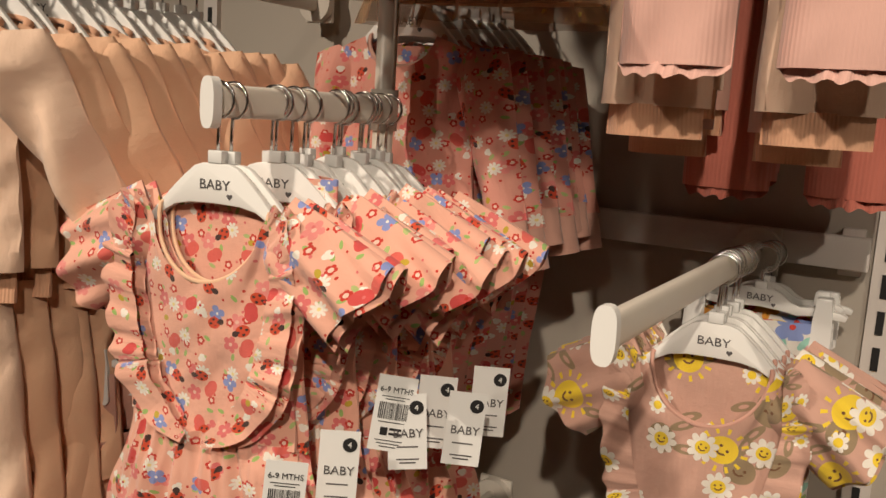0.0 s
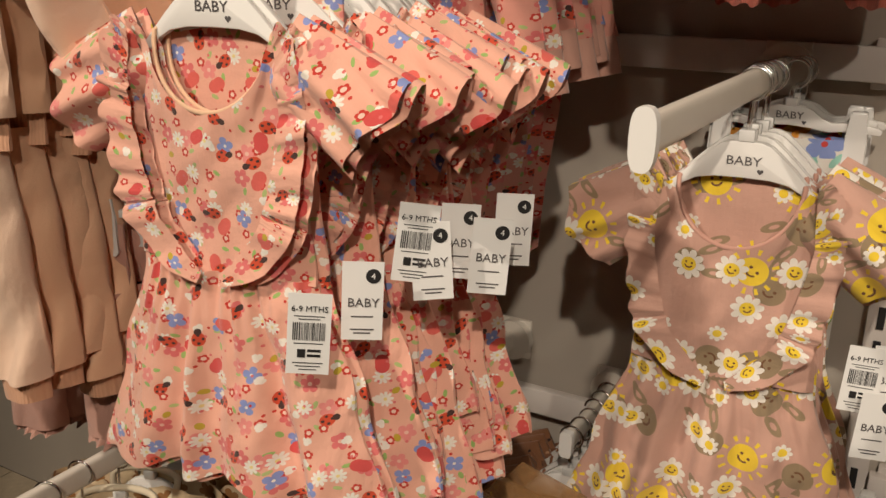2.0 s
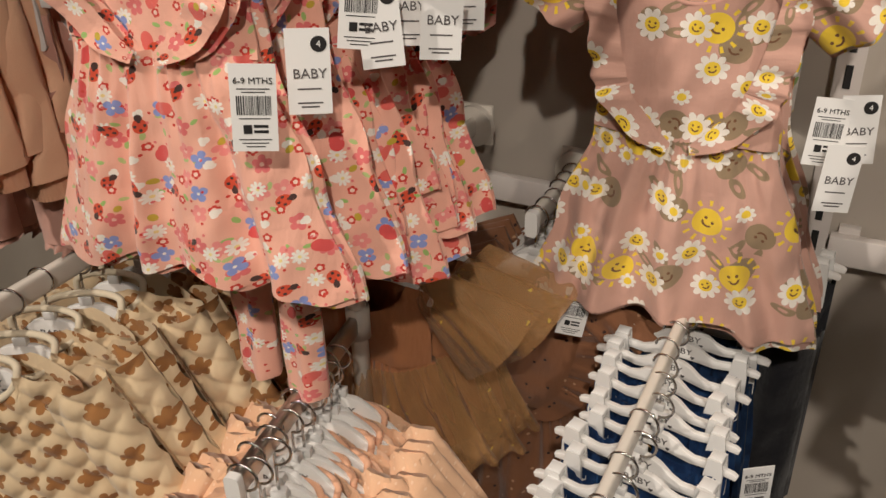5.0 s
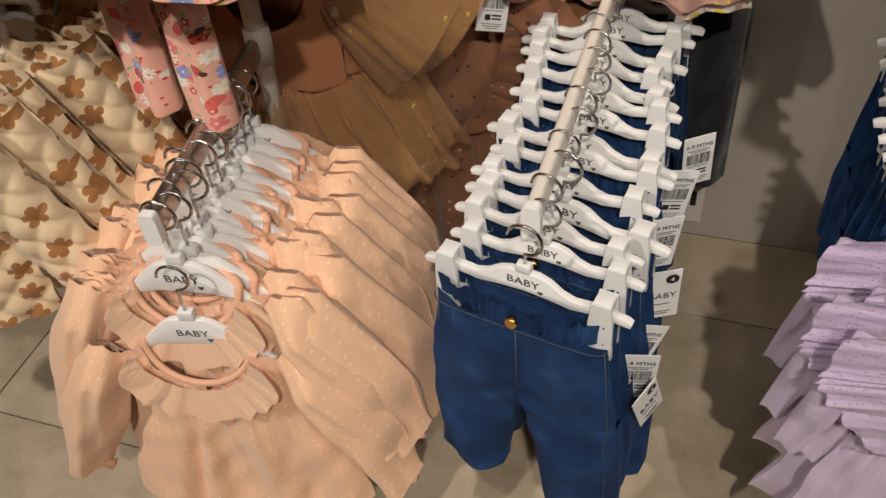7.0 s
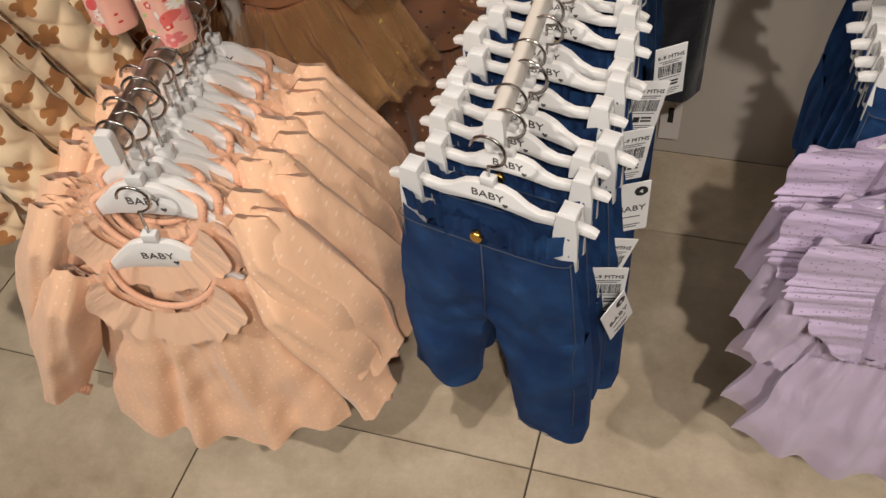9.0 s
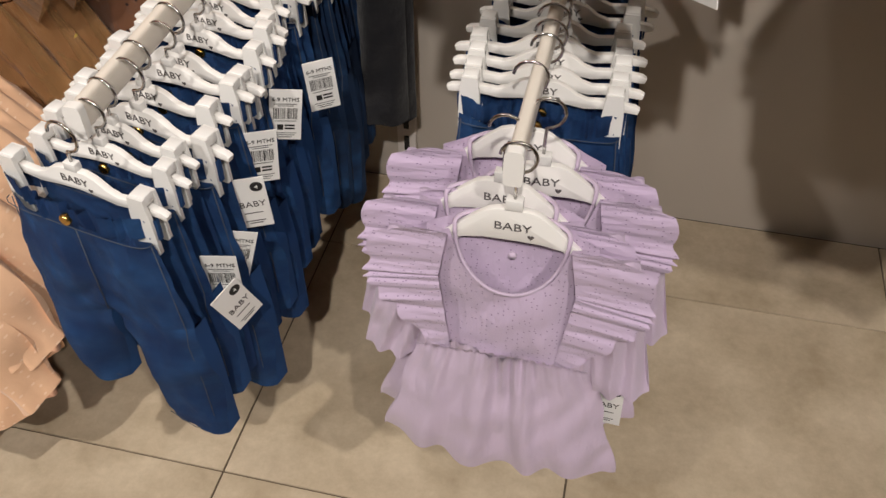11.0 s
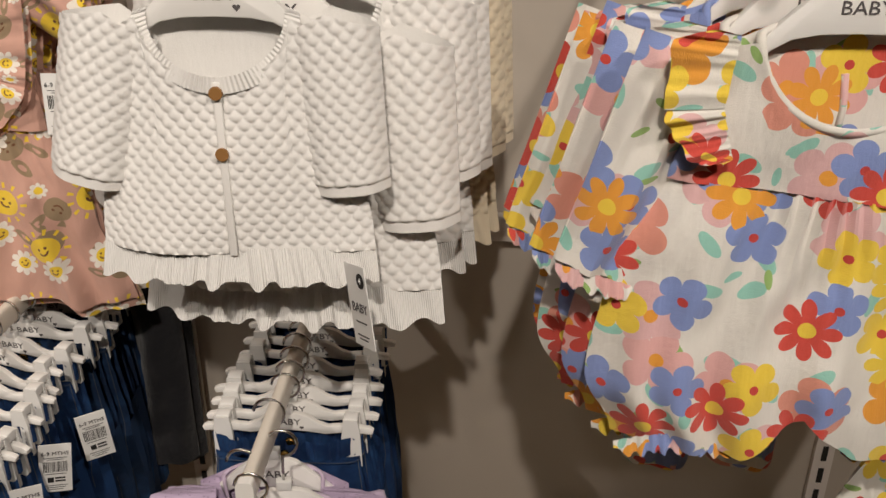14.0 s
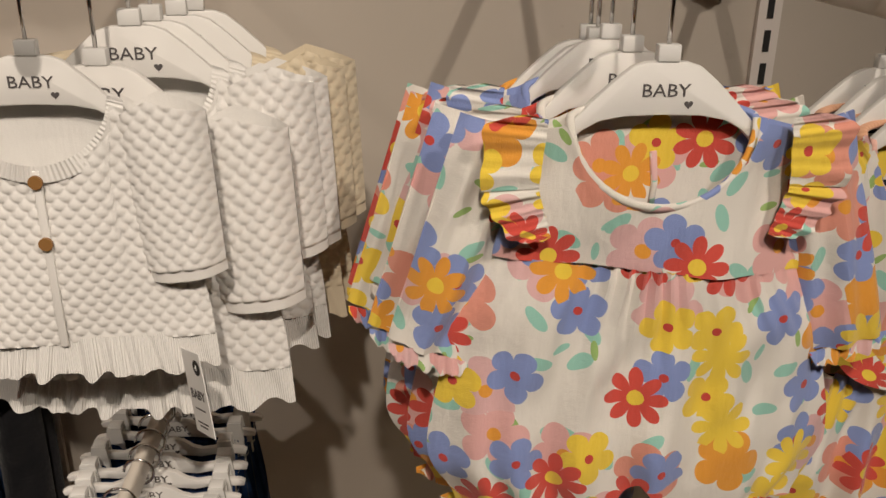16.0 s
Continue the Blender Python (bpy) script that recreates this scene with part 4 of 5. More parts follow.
def jeans(name, m, material=None, label="blue denim pull-on baby jeans with a gold button", length=-0.53):
    """Pull-on jeans with an elastic waist, seams and a brass button."""
    material = material or M_DENIM
    top = thing(name, m, label, "jeans", "baby jeans")
    waist, crotch = -0.100, -0.292
    hip = [(0, 0.112), (1, 0.128)]

    def swell(x, z):
        fold = 0.004 * math.sin(95 * abs(x) + 120 * z) * math.exp(-((z - crotch) / 0.05) ** 2) * math.exp(-(x / 0.07) ** 2) + 0.014 * noise.noise(Vector((x * 16, z * 10, 1.7))) + 0.004 * noise.noise(Vector((x * 50, z * 30, 4.1)))
        return -0.014 - 0.018 * (1 - min(1.0, abs(x) / 0.132) ** 3) + fold

    bm = bmesh.new()
    grid(bm, 40, 20, lambda u, v: (lerp(-1, 1, u) * along(hip, v), swell(lerp(-1, 1, u) * along(hip, v), lerp(waist - 0.028, crotch, v)), lerp(waist - 0.028, crotch, v)))
    grid(bm, 20, 10, lambda u, v: (lerp(-1, 1, u) * along(hip, v), -0.4 * swell(lerp(-1, 1, u) * along(hip, v), 0.0), lerp(waist - 0.028, crotch, v)))
    part("seat", bm, material, top)
    panel("waistband", top, material, lambda v: -0.116, lambda v: 0.116, lambda u: waist + 0.003 * math.sin(31 * u), lambda u: waist - 0.033, lambda u, v: -0.014 + 0.0036 * math.sin(6.2832 * 11 * u + 1.6 * math.sin(23 * u)) + 0.0015 * math.sin(131 * u), 110, 5, 0.036, label="elasticated denim waistband")
    for s in (-1, 1):
        bottom = length + (0.050 if s < 0 else 0.0)
        inner = [(0, 0.001), (0.12, 0.010), (1, 0.034)]
        outer = [(0, 0.128), (0.4, 0.136), (1, 0.136)]
        bm = bmesh.new()

        def leg_front(u, v, s=s):
            x = lerp(along(inner, v), along(outer, v), u)
            z = lerp(crotch, bottom + 0.006 * math.sin(3 * u), v)
            y = swell(s * x, z)
            own = -0.012 - 0.022 * (1 - abs(2 * u - 1) ** 3) + 0.006 * math.sin(5 * u + 5 * v + s) + 0.014 * noise.noise(Vector((x * 18 + s, z * 9, 3.0))) + 0.004 * noise.noise(Vector((x * 45, z * 28 + s, 6.0)))
            return s * x, lerp(y, own, min(1.0, v * 2.2)), z

        a = grid(bm, 22, 32, leg_front)
        b = grid(bm, 12, 32, lambda u, v, s=s: (s * lerp(along(inner, v), along(outer, v), u), 0.012 + 0.012 * (1 - abs(2 * u - 1) ** 3), lerp(crotch, bottom + 0.006 * math.sin(3 * u), v)))
        for j in range(32):
            for k in (0, -1):
                bm.faces.new((a[j][k], b[j][k], b[j + 1][k], a[j + 1][k]))
        bmesh.ops.recalc_face_normals(bm, faces=bm.faces)
        part("leg", bm, material, top)
        bm = bmesh.new()
        tube(bm, [(s * along([(0, 0.108), (1, 0.120)], t), -0.020, lerp(waist - 0.034, crotch, t)) for t in (0, 0.5, 1)] + [(s * (along(outer, t) - 0.014), -0.022, lerp(crotch, bottom + 0.012, t)) for t in (0.15, 0.5, 1)], 0.0007, 5)
        tube(bm, [(s * (along(inner, 1) + 0.004), -0.026, bottom + 0.013), (s * 0.09, -0.034, bottom + 0.012), (s * (along(outer, 1) - 0.006), -0.018, bottom + 0.013)], 0.0006, 5)
        part("seam", bm, M_THREAD, top, "tan topstitching")
    bm = bmesh.new()
    tube(bm, [(0.112 * math.sin(1.5708 * t / 8), -0.036 + 0.016 * (t / 8) ** 4, waist - 0.0325) for t in range(-8, 9)], 0.0006, 5)
    tube(bm, [(0.001, -0.0305, waist - 0.036), (0.002, -0.0325, waist - 0.10), (0.0, -0.030, crotch)], 0.0008, 5)
    part("fly_seam", bm, M_THREAD, top)
    disc = [(0.008 * math.cos(q), waist - 0.018 + 0.008 * math.sin(q)) for q in (6.2832 * k / 18 for k in range(18))]
    b = slab(bmesh.new(), disc, -0.041, -0.033)
    bmesh.ops.bevel(b, geom=list(b.edges), offset=0.001, segments=1, affect="EDGES")
    part("button", b, M_GOLD, top, "brass button")
    return top


def sweat_set(name, m, material, label, trousers=True):
    """A sweatshirt with matching joggers under it on one hanger."""
    top = thing(name, m, label, "sweatshirt", "peach sweatshirt sets")
    wide, half = 0.150, 0.074
    front = lambda u: scoop(u, wide, half, -0.150, 0.040, 0.030)
    rear = lambda u: scoop(u, wide, half, -0.150, -0.012, 0.030)
    side = [(0, wide), (0.3, 0.152), (1, 0.160)]
    panel("body", top, material, lambda v: -along(side, v), lambda v: along(side, v), front, lambda u: -0.490, lambda u, v: -0.012 + 0.013 * math.sin(8 * u + 3 * v) * v, 40, 40, 0.06, rear, crease=0.018)
    panel("hem_rib", top, M_RIB_PEACH, lambda v: -0.148, lambda v: 0.148, lambda u: -0.487, lambda u: -0.535, lambda u, v: -0.010, 30, 4, 0.045, label="ribbed hem")
    ring = [(half * math.cos(a), -0.028 + 0.014 * (1 + math.sin(a)), -0.150 - (0.040 if math.sin(a) < 0 else -0.012) * abs(math.sin(a))) for a in (6.2832 * k / 40 for k in range(40))]
    part("neck_rib", tube(bmesh.new(), ring, 0.008, 8, True, 0.6), M_RIB_PEACH, top, "ribbed neckband")
    for s in (-1, 1):
        turn = Matrix.Translation((s * 0.138, -0.006, -0.180)) @ Matrix.Rotation(-s * radians(29), 4, "Y") @ Matrix.Rotation(radians(7), 4, "X")
        panel("sleeve", top, material, lambda v, s=s: s * 0.01 - along([(0, 0.055), (1, 0.038)], v), lambda v, s=s: s * 0.01 + along([(0, 0.055), (1, 0.038)], v), lambda u: 0.012 - 0.025 * abs(2 * u - 1), lambda u: -0.275, lambda u, v: -0.02 * math.sin(3.14 * u) + 0.014 * math.sin(11 * v + 6 * u), 22, 34, 0.09, m=turn, seed=1.0 + s, crease=0.02)
        panel("cuff", top, M_RIB_PEACH, lambda v, s=s: s * 0.01 - 0.034, lambda v, s=s: s * 0.01 + 0.034, lambda u: -0.272, lambda u: -0.312, lambda u, v: -0.014, 14, 4, 0.045, m=turn, label="ribbed cuff")
        if trousers:
            panel("trouser_leg", top, material, lambda v, s=s: along([(0, 0.0), (0.3, 0.02), (1, 0.078)], v) if s > 0 else -along([(0, 0.135), (0.5, 0.155), (1, 0.168)], v), lambda v, s=s: along([(0, 0.135), (0.5, 0.155), (1, 0.168)], v) if s > 0 else -along([(0, 0.0), (0.3, 0.02), (1, 0.078)], v), lambda u: -0.51, lambda u: -0.86, lambda u, v: -0.008 + 0.010 * math.sin(6 * u + 6 * v), 20, 30, 0.075, seed=6.0 + s, crease=0.016)
            panel("trouser_cuff", top, M_RIB_PEACH, lambda v, s=s: 0.086 if s > 0 else -0.162, lambda v, s=s: 0.162 if s > 0 else -0.086, lambda u: -0.857, lambda u: -0.895, lambda u, v: -0.008, 14, 4, 0.045, label="ribbed ankle cuff")
    return top


def quilt_jacket(name, m):
    """Cream quilted jacket with brown spots and diamond quilting."""
    top = thing(name, m, "cream quilted baby jacket with brown spots", "jacket", "quilted jackets")

    def quilted(x, z):
        a, b = (x + z) / 0.055, (x - z) / 0.055
        return -0.010 * (abs(math.sin(math.pi * a)) * abs(math.sin(math.pi * b))) ** 0.5

    bm = bmesh.new()
    wide, half = 0.140, 0.06

    def front(u, v):
        x = lerp(-along([(0, wide), (1, 0.165)], v), along([(0, wide), (1, 0.165)], v), u)
        z = lerp(scoop(u, wide, half, -0.085, 0.05, 0.035), -0.44, v)
        return x, -0.03 * (1 - abs(2 * u - 1) ** 3) + quilted(x, z), z

    grid(bm, 70, 70, front)
    grid(bm, 24, 24, lambda u, v: (lerp(-along([(0, wide), (1, 0.165)], v), along([(0, wide), (1, 0.165)], v), u), 0.03 * (1 - abs(2 * u - 1) ** 3), lerp(scoop(u, wide, half, -0.085, 0.01, 0.035), -0.44, v)))
    part("body", bm, M_PAW, top)
    for s in (-1, 1):
        turn = Matrix.Translation((s * 0.128, -0.004, -0.118)) @ Matrix.Rotation(-s * radians(24), 4, "Y")
        bm = bmesh.new()
        grid(bm, 40, 60, lambda u, v, s=s: (s * lerp(-0.05, 0.056, u), -0.04 * math.sqrt(max(0, 1 - (2 * u - 1) ** 2)) + quilted(u * 0.11, v * 0.3), lerp(0.01 - 0.02 * abs(2 * u - 1), -0.31, v)))
        grid(bm, 14, 20, lambda u, v, s=s: (s * lerp(-0.05, 0.056, u), 0.03 * math.sqrt(max(0, 1 - (2 * u - 1) ** 2)), lerp(0.01 - 0.02 * abs(2 * u - 1), -0.31, v)))
        bm.transform(turn)
        part("sleeve", bm, M_PAW, top)
    ring = [(0.06 * math.cos(a), -0.034 + 0.016 * (1 + math.sin(a)), -0.085 - (0.05 if math.sin(a) < 0 else -0.012) * abs(math.sin(a))) for a in (6.2832 * k / 40 for k in range(40))]
    part("neck_binding", tube(bmesh.new(), ring, 0.006, 7, True), M_CREAM, top)
    return top


def sleepsuit(name, m):
    """One-piece sleepsuit in the meadow print, with long sleeves and feet."""
    top = thing(name, m, "pink flower-print baby sleepsuit on a white hanger", "sleepsuit", "sleepsuits")
    wide, half = 0.135, 0.07
    side = [(0, wide), (0.3, 0.128), (1, 0.135)]
    panel("body", top, M_SLEEP, lambda v: -along(side, v), lambda v: along(side, v), lambda u: scoop(u, wide, half, -0.145, 0.05, 0.025), lambda u: -0.46, lambda u, v: -0.012 + 0.008 * math.sin(7 * u + 3 * v), 30, 30, 0.04, lambda u: scoop(u, wide, half, -0.145, 0.012, 0.025))
    ring = [(half * math.cos(a), -0.026 + 0.022 * (1 + math.sin(a)), -0.145 - (0.05 if math.sin(a) < 0 else -0.012) * abs(math.sin(a))) for a in (6.2832 * k / 40 for k in range(40))]
    part("neck_binding", tube(bmesh.new(), ring, 0.007, 7, True, 0.6), M_ROSE, top)
    for s in (-1, 1):
        turn = Matrix.Translation((s * 0.122, -0.004, -0.172)) @ Matrix.Rotation(-s * radians(15 if s > 0 else 7), 4, "Y")
        panel("sleeve", top, M_SLEEP, lambda v, s=s: s * 0.008 - along([(0, 0.048), (1, 0.034)], v), lambda v, s=s: s * 0.008 + along([(0, 0.048), (1, 0.034)], v), lambda u: 0.012 - 0.02 * abs(2 * u - 1), lambda u: -0.26, lambda u, v: -0.016 * math.sin(3.14 * u), 14, 24, 0.04, m=turn, seed=s)
        panel("cuff", top, M_ROSE, lambda v, s=s: s * 0.008 - 0.034, lambda v, s=s: s * 0.008 + 0.034, lambda u: -0.258, lambda u: -0.32, lambda u, v: -0.012, 10, 4, 0.036, m=turn, label="plain pink cuff")
        panel("leg", top, M_SLEEP, lambda v, s=s: along([(0, 0.0), (1, 0.03)], v) if s > 0 else -along([(0, 0.136), (1, 0.105)], v), lambda v, s=s: along([(0, 0.136), (1, 0.105)], v) if s > 0 else -along([(0, 0.0), (1, 0.03)], v), lambda u: -0.455, lambda u: -0.80 - 0.02 * math.sin(3.14 * u), lambda u, v: -0.012 + 0.006 * math.sin(9 * v), 16, 24, 0.045, seed=3.0 + s)
    return top


def trousers(name, m, material, label, length=0.36, frill=None, cuff=None, half=0.10):
    """Soft trousers clipped at the waist, with frilled or ribbed ankles."""
    top = thing(name, m, label, "trousers", "pink trousers")
    panel("seat", top, material, lambda v: -half, lambda v: half, lambda u: -0.11, lambda u: -0.22, lambda u, v: -0.01 + 0.004 * math.sin(30 * u) * (1 - v), 30, 10, 0.04)
    for s in (-1, 1):
        a, b = (0.16 * half, half) if s > 0 else (-half, -0.16 * half)
        panel("leg", top, material, lambda v: a, lambda v: b, lambda u: -0.218, lambda u: -0.11 - length, lambda u, v: -0.012 + 0.007 * math.sin(7 * u + 5 * v), 18, 24, 0.045, seed=s * 2.0 + half)
        if frill:
            ruffle("ankle_frill", top, frill, lambda t: (lerp(a, b, t), -0.026 * math.sin(3.14 * t), -0.107 - length), 0.016, lambda t: Vector((0, -0.3, -1)), 6, 0.008, n=60, rows=2, label="lettuce-edge ankle frill")
        if cuff:
            panel("ankle_cuff", top, cuff, lambda v: a + 0.008, lambda v: b - 0.008, lambda u: -0.108 - length, lambda u: -0.148 - length, lambda u, v: -0.012, 24, 4, 0.04, label="ribbed ankle cuff")
    return top


def tulle_dress(name, m, material, under, label, hem=-0.5):
    """A party dress with a stiff translucent net skirt over a plain slip."""
    top = thing(name, m, label, "dress", "party dresses")
    wide, half, waist = 0.105, 0.066, -0.30
    panel("bodice", top, under, lambda v: -wide, lambda v: wide, lambda u: scoop(u, wide, half, -0.135, 0.06, 0.02), lambda u: waist, lambda u, v: -0.012, 24, 16, 0.03, lambda u: scoop(u, wide, half, -0.135, 0.02, 0.02))
    panel("slip", top, under, lambda v: -lerp(0.11, 0.16, v), lambda v: lerp(0.11, 0.16, v), lambda u: waist, lambda u: hem + 0.03, gathers(4, 0.004, 0.015, 1.0), 60, 16, 0.05)
    panel("net_skirt", top, material, lambda v: -lerp(0.115, 0.23, v), lambda v: lerp(0.115, 0.23, v), lambda u: waist, lambda u: hem, gathers(7, 0.006, 0.03, 2.0), 110, 18, 0.10, label="stiff translucent net skirt")
    for s in (-1, 1):
        turn = Matrix.Translation((s * 0.085, -0.006, -0.150)) @ Matrix.Rotation(-s * radians(52), 4, "Y")
        panel("net_sleeve", top, material, lambda v, s=s: s * 0.02 - lerp(0.040, 0.105, v), lambda v, s=s: s * 0.02 + lerp(0.040, 0.105, v), lambda u: 0.0, lambda u: -0.175, lambda u, v: -0.03 * v * math.sin(3.14 * u) + 0.012 * math.sin(7 * u) * v + 0.002 * math.sin(31 * u), 40, 16, 0.05, m=turn, seed=s, label="translucent flutter sleeve")
    return top


# ---- what hangs where ----
HANGER = shirt_hanger(pose(ARM_L[0], ARM_L[1] + 0.02, ARM_L[2] + 0.0))
CLIPPED = clip_hanger(pose(ARM_J[0], ARM_J[1] - 0.012, ARM_J[2]))
rng = random.Random(11)


def on_arm(base, y, turn=0.0, drop=0.0, bend=0.0, slide=0.0):
    """The pose of something hung y metres behind an arm's capped end; bend turns the arm's own line."""
    x0, y0, z0 = base
    return pose(x0 - math.tan(radians(bend)) * y + slide, y0 + y, z0 - drop, 0, 0, turn + bend)


REACH = 0.028
LONG = shirt_hanger(pose(ARM_W[0], ARM_W[1] + 0.02, ARM_W[2]), REACH)
used = {"shirt": False, "clip": False, "long": False}


def hang(garment, hanger, m, size=1.0):
    """A garment and, unless hanger is empty, its own hanger at the pose m. The first hanger of each kind is the model itself."""
    if hanger:
        model = {"shirt": HANGER, "clip": CLIPPED, "long": LONG}[hanger]
        if hanger == "long":
            m = m @ Matrix.Translation((0, 0, -REACH))
        if used[hanger]:
            copy_thing(model, m @ Matrix.Scale(size, 4))
        else:
            model.matrix_world = m
            used[hanger] = True
    if isinstance(garment, bpy.types.Object):
        copy_thing(garment, m)
    else:
        return garment(m @ Matrix.Scale(size, 4))
    return garment


def row(first, base, hanger, places, bend=0.0, sway=5.0, model=None, face=0.0, slides=(), sizes=0.05, size=1.0, grow=()):
    """A row of like garments along an arm; face: the turn that all have, slides: how far each hangs to the side."""
    for k, y in enumerate(places):
        turn = face + (rng.uniform(-sway, sway) if k else 0.0)
        slide = slides[k] if k < len(slides) else (rng.uniform(-0.006, 0.006) if k else 0.0)
        m = on_arm(base, y, turn, 0.0, bend, slide)
        if model:
            m = m @ Matrix.Scale(grow[k] if k < len(grow) else rng.uniform(1 - sizes, 1 + sizes), 4)
        model = hang(model or first, hanger, m, size)
    return model


row(lambda m: frill_dress("ladybird_meadow_dress", m, M_MEADOW, M_PEACH_PLAIN, "peach cotton baby dress with a small flower print"), ARM_L, "shirt", [0.012, 0.028, 0.094, 0.105, 0.116, 0.15, 0.17, 0.19, 0.21, 0.228, 0.246, 0.262, 0.278, 0.294, 0.31], -8.3, 9, None, 14, (0.0, 0.004, 0.008, -0.01, 0.012, 0.0, -0.012, 0.014, 0.004, -0.008, 0.012), 0.09)
row(lambda m: peach_blouse("peach_blouse", m), ARM_P, "shirt", [0.02 + 0.0205 * k for k in range(15)], 7.8, 11, None, 0, (0.0, 0.012, -0.010, 0.015, 0.0, -0.014, 0.010, 0.016, -0.006, 0.012, -0.012, 0.008, 0.014, 0.0, 0.01), 0.09, 1.07)
row(lambda m: frill_dress("daisy_dress", m, M_DAISY, M_ROSE, "dusty pink cotton baby dress with daisies and suns", seed=2.0, hem=-0.72, waist=-0.43), ARM_R, "shirt", [0.50, 0.525, 0.55, 0.575, 0.60, 0.625], 0, 3, None, 4, (), 0.03, 1.06)
row(lambda m: jeans("denim_jeans", m), ARM_J, "clip", [-0.035, 0.012, 0.055, 0.10, 0.14, 0.19, 0.235, 0.28, 0.33, 0.375, 0.42, 0.47], 0, 6, None, -11, (0.0, 0.012, 0.004, 0.016, 0.006, 0.018, 0.008, 0.02, 0.01), 0.08)
row(lambda m: lilac_dress("lilac_dress", m), ARM_V, "shirt", [0.012, 0.058, 0.10, 0.17], 0, 6, None, 0, (0.002, -0.02, 0.022, -0.01))
whites = row(lambda m: knit_cardigan("white_cardigan", m, M_KNIT, M_RIB_WHITE, "white honeycomb-knit baby cardigan with a frilled hem"), ARM_W, "long", [0.105, 0.185], 0, 4, None, 0, (-0.012, 0.030), 0.0, 1.0, (1.0, 1.20))
row(None, ARM_W, "shirt", [0.26, 0.30], 0, 4, whites, 3, (0.050, 0.065), 0.0, 1.0, (1.22, 1.22))
row(lambda m: bloom_romper("flower_romper", m), ARM_F, "long", [0.045, 0.12, 0.15, 0.18, 0.205], 0, 5, None, 0, (0.015, 0.002, -0.012, -0.018, -0.02))

# the lowest blouse hooks on to the neck of the first
hang(bpy.data.objects["peach_blouse"], "shirt", on_arm(ARM_P, -0.012, 3.0, 0.078, 7.8, 0.008))

# peach sweatshirt sets and quilted jackets on the two arms to the west
ARM_S = (-1.04, -0.15, 1.962)
ARM_Q = (-0.92, -0.29, 0.915)
for x, y, z in (ARM_S, ARM_Q):
    arm(x, y, RAIL_Y, z)
row(lambda m: sweat_set("peach_sweat_set", m, M_SWEAT_PALE, "pale peach baby sweatshirt and joggers on a hanger"), ARM_S, "shirt", [0.03], 0, 3, None, 16)
row(lambda m: sweat_set("orange_sweat_set", m, M_SWEAT, "apricot baby sweatshirt and joggers on a hanger"), ARM_S, "shirt", [0.085, 0.125, 0.165, 0.205], 0, 8, None, 16)
row(lambda m: sweat_set("apricot_sweatshirt", m, M_SWEAT, "apricot fleece baby sweatshirt on a hanger", False), ARM_S, "shirt", [0.245 + 0.036 * k for k in range(9)], 0, 8, None, 16)
row(lambda m: quilt_jacket("quilted_jacket", m), ARM_Q, "shirt", [0.14 + 0.066 * k for k in range(8)], 0, 6, None, 24)

# pink smocked tops between them
ARM_K = (-1.00, 0.02, 1.40)
arm(*ARM_K[:2], RAIL_Y, ARM_K[2])
row(lambda m: trousers("smocked_leggings", m, M_ROSE, "dusty pink baby leggings with frilled ankles", 0.36, M_ROSE, None, 0.12), ARM_K, "clip", [0.03 + 0.045 * k for k in range(8)], 0, 7, None, 14)

# sleepsuits behind the post, party dresses over and under them
ARM_Z = (-0.565, 0.36, 1.984)
arm(*ARM_Z[:2], RAIL_Y, ARM_Z[2])
row(lambda m: sleepsuit("flower_sleepsuit", m), ARM_Z, "shirt", [0.015, 0.06, 0.10, 0.145, 0.19, 0.235, 0.28, 0.32], 0, 7)
ARM_T = (-0.40, 0.02, 2.43)
arm(*ARM_T[:2], RAIL_Y, ARM_T[2])
row(lambda m: tulle_dress("net_party_dress", m, M_TULLE, M_PEACH_PLAIN, "peach net party dress with gold flecks", -0.555), ARM_T, "shirt", [0.03, 0.12, 0.22, 0.33], 0, 8)
ARM_U = (-0.53, 0.30, 0.96)
ARM_B = (-0.31, 0.50, 0.90)
for x, y, z in (ARM_U, ARM_B):
    arm(x, y, RAIL_Y, z, slim=True)
row(lambda m: tulle_dress("gold_net_dress", m, M_TULLE, M_RUST, "golden peach net baby dress with flutter sleeves", -0.50), ARM_U, "shirt", [0.015, 0.075, 0.125], 0, 6, None, 8, (0.0, 0.03, 0.05))
row(lambda m: frill_dress("spotted_rust_dress", m, M_BROWN, M_BROWN, "rust cotton baby dress with dark spots", -0.80, seed=4.0), ARM_B, "shirt", [0.02, 0.06, 0.10, 0.14, 0.18, 0.22], 0, 9)

# matching leggings under the flower dresses
row(lambda m: trousers("meadow_leggings", m, M_MEADOW, "peach flower-print baby leggings hung under the dresses", 0.87, None, None, 0.085), ARM_L, "", [0.135], -8.3, 0)

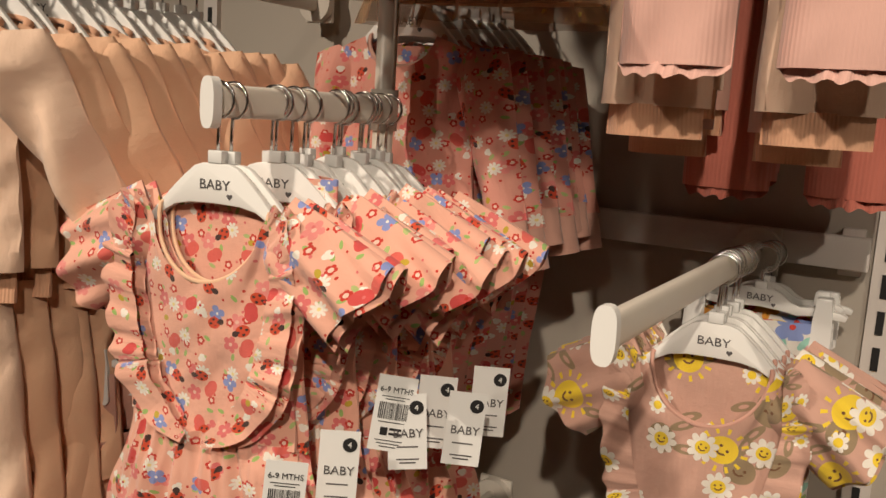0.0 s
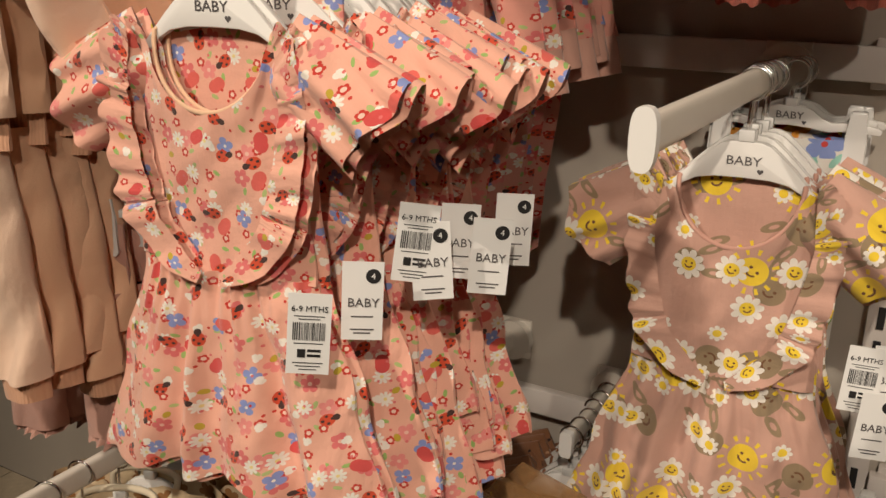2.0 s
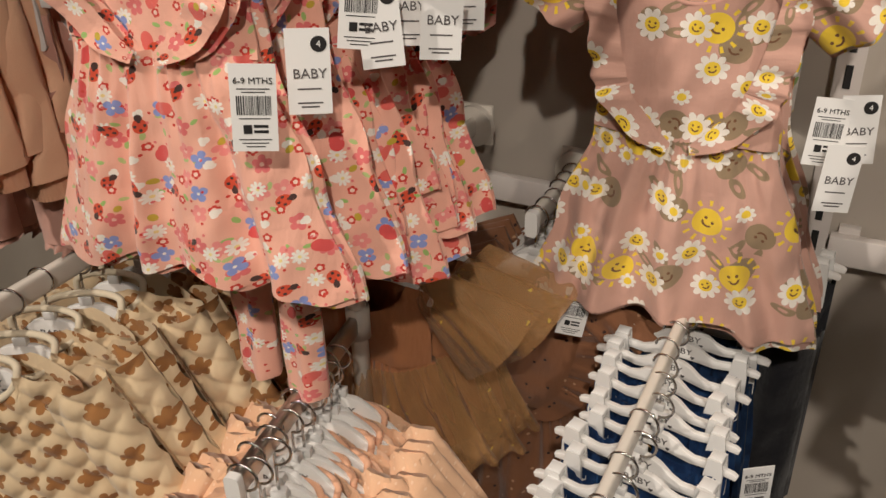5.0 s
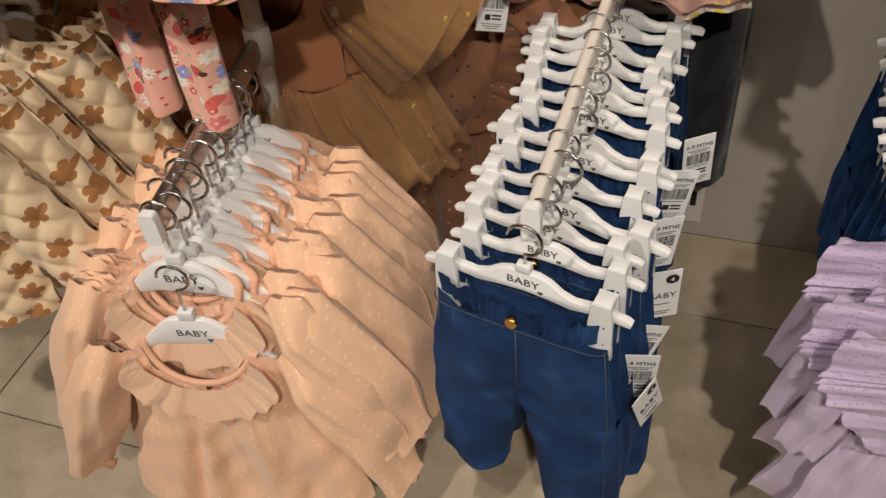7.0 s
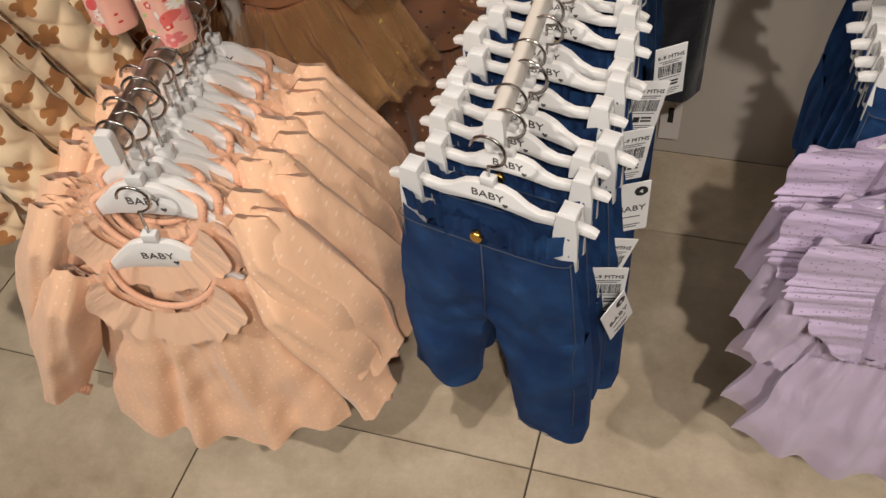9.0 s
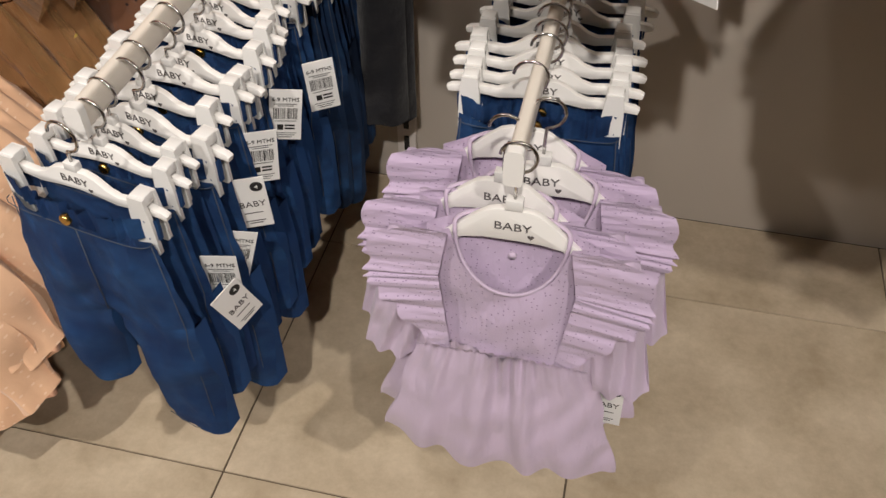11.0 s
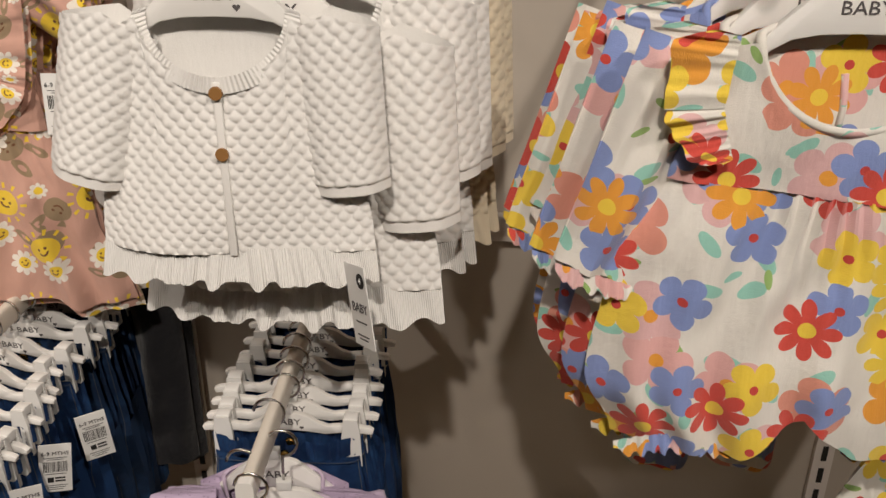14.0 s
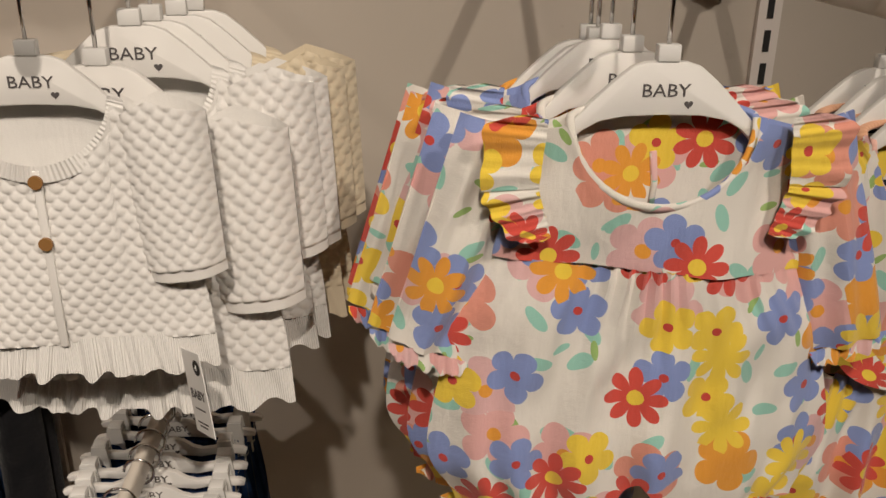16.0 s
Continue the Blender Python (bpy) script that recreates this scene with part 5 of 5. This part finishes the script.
# trousers on the upper arm
ARM_A = (-0.06, 0.16, 2.335)
arm(*ARM_A[:2], RAIL_Y, ARM_A[2])
row(lambda m: trousers("pale_pink_leggings", m, M_PINK, "pale pink ribbed baby leggings with frilled ankles", 0.43, M_PINK, None, 0.155), (0.005, 0.16, 2.335), "clip", [0.03], 0, 0)
row(lambda m: trousers("peach_joggers", m, M_SWEAT_PALE, "pale peach baby joggers with ribbed ankles", 0.475, None, M_RIB_PEACH, 0.165), (-0.03, 0.16, 2.335), "clip", [0.11, 0.16], 0, 4)
row(lambda m: trousers("rose_joggers", m, M_ROSE, "dusty pink baby joggers with ribbed ankles", 0.50, None, M_RIB_PEACH, 0.15), ARM_A, "clip", [0.25, 0.30], 0, 4)
row(lambda m: trousers("coral_leggings", m, M_CORAL, "coral ribbed baby leggings with frilled ankles", 0.585, M_CORAL, None, 0.15), (0.0, 0.16, 2.335), "clip", [0.38, 0.43, 0.48], 0, 4)

# behind the daisy dresses, the jeans and the lilac dresses
row(lambda m: trousers("printed_leggings", m, M_BLOOM, "white baby leggings with a bright flower print", 0.36, None, None, 0.10), (ARM_R[0] + 0.03, ARM_R[1], ARM_R[2]), "clip", [0.665, 0.69, 0.715, 0.74], 0, 3)
row(lambda m: jeans("dark_jeans", m, M_DENIM_DARK, "dark navy denim baby jeans", -0.58), ARM_J, "clip", [0.52, 0.565, 0.61, 0.655, 0.70], 0, 5)
row(None, ARM_V, "clip", [0.235, 0.27, 0.31, 0.35, 0.39, 0.44, 0.49, 0.55], 0, 4, bpy.data.objects["denim_jeans"])
row(lambda m: trousers("black_leggings", m, M_BLACK, "plain black baby leggings", 0.50, None, None, 0.12), (0.06, 0.0, 0.90), "clip", [0.66, 0.70], 0, 4)
row(lambda m: knit_cardigan("cream_cardigan", m, M_CREAM, M_CREAM, "cream knitted baby cardigan"), ARM_W, "shirt", [0.35, 0.41], 0, 4, None, 4, (0.085, 0.095), 0.03, 1.22)

# flower leggings under the rompers, and the next arm to the east
row(lambda m: trousers("flower_leggings", m, M_BLOOM, "white baby leggings with a bright flower print hung under the rompers", 0.60, None, None, 0.10), (ARM_F[0], ARM_F[1], ARM_F[2] - 0.09), "", [0.26, 0.30], 0, 3)
ARM_E = (1.46, -0.02, 1.46)
arm(*ARM_E[:2], RAIL_Y, ARM_E[2])
row(lambda m: frill_dress("bloom_dress", m, M_BLOOM, M_PINK, "white cotton baby dress with a bright flower print", seed=6.0), ARM_E, "shirt", [0.05], 0, 0)
row(lambda m: sweat_set("striped_top", m, M_STRIPE, "black and white striped baby top", False), ARM_E, "shirt", [0.10, 0.15, 0.20], 0, 5)

# ---- swing tags ----
TAG = tag_card(pose(-0.400, -0.090, 1.326, 0, 4, 34), "barcode")
copy_thing(TAG, pose(-0.338, 0.04, 1.408, 0, 7, 34))
CARD = tag_card(pose(-0.378, -0.02, 1.347, 0, 2, 34), "card")
for x, y, z, lean in ((-0.330, 0.045, 1.386, -4), (-0.322, 0.11, 1.395, 3), (-0.278, 0.11, 1.383, 4), (-0.287, 0.19, 1.396, 2)):
    copy_thing(CARD, pose(x, y, z, 0, lean, 32))
for k, (x, y, z, lean, turn) in enumerate(((0.122, -0.075, 0.535, -22, 60), (0.112, -0.050, 0.575, 2, 14), (0.118, 0.010, 0.565, 16, 24), (0.122, 0.045, 0.632, -2, 24), (0.114, 0.125, 0.650, 4, 30), (0.122, 0.215, 0.660, 8, 22), (0.136, 0.310, 0.650, -4, 30))):
    copy_thing(CARD if k in (0, 3) else TAG, pose(x, y, z, 4, lean, turn))
copy_thing(CARD, pose(0.648, 0.012, 0.372, 0, -2, -4))
copy_thing(TAG, pose(0.135, 0.42, 1.195, 0, 3, 14))
copy_thing(CARD, pose(0.165, 0.43, 1.200, 0, -4, 14))
copy_thing(CARD, pose(0.160, 0.40, 1.140, 0, 3, 20))
copy_thing(CARD, pose(0.640, -0.016, 1.100, 0, -14, -55))
copy_thing(TAG, pose(-0.20, 0.45, 0.80, 0, 10, 20))
copy_thing(CARD, pose(-0.885, -0.185, 1.57, 0, -6, 8))

# ---- floor tiles ----
PITCH, X0, Y0 = 0.604, 0.010, -0.055
for i in range(-6, 9):
    for j in range(-8, 2):
        x0, y0 = X0 + i * PITCH, Y0 + j * PITCH
        x1, y1 = min(x0 + PITCH, RIGHT_X) - 0.002, min(y0 + PITCH, WALL_Y) - 0.002
        x0, y0 = max(x0, LEFT_X) + 0.002, max(y0, FRONT_Y) + 0.002
        if x1 - x0 < 0.03 or y1 - y0 < 0.03:
            continue
        bm = box(bmesh.new(), (x0, y0, -0.012), (x1, y1, 0.0))
        part("tile", flat(bm), M_TILE, floor)
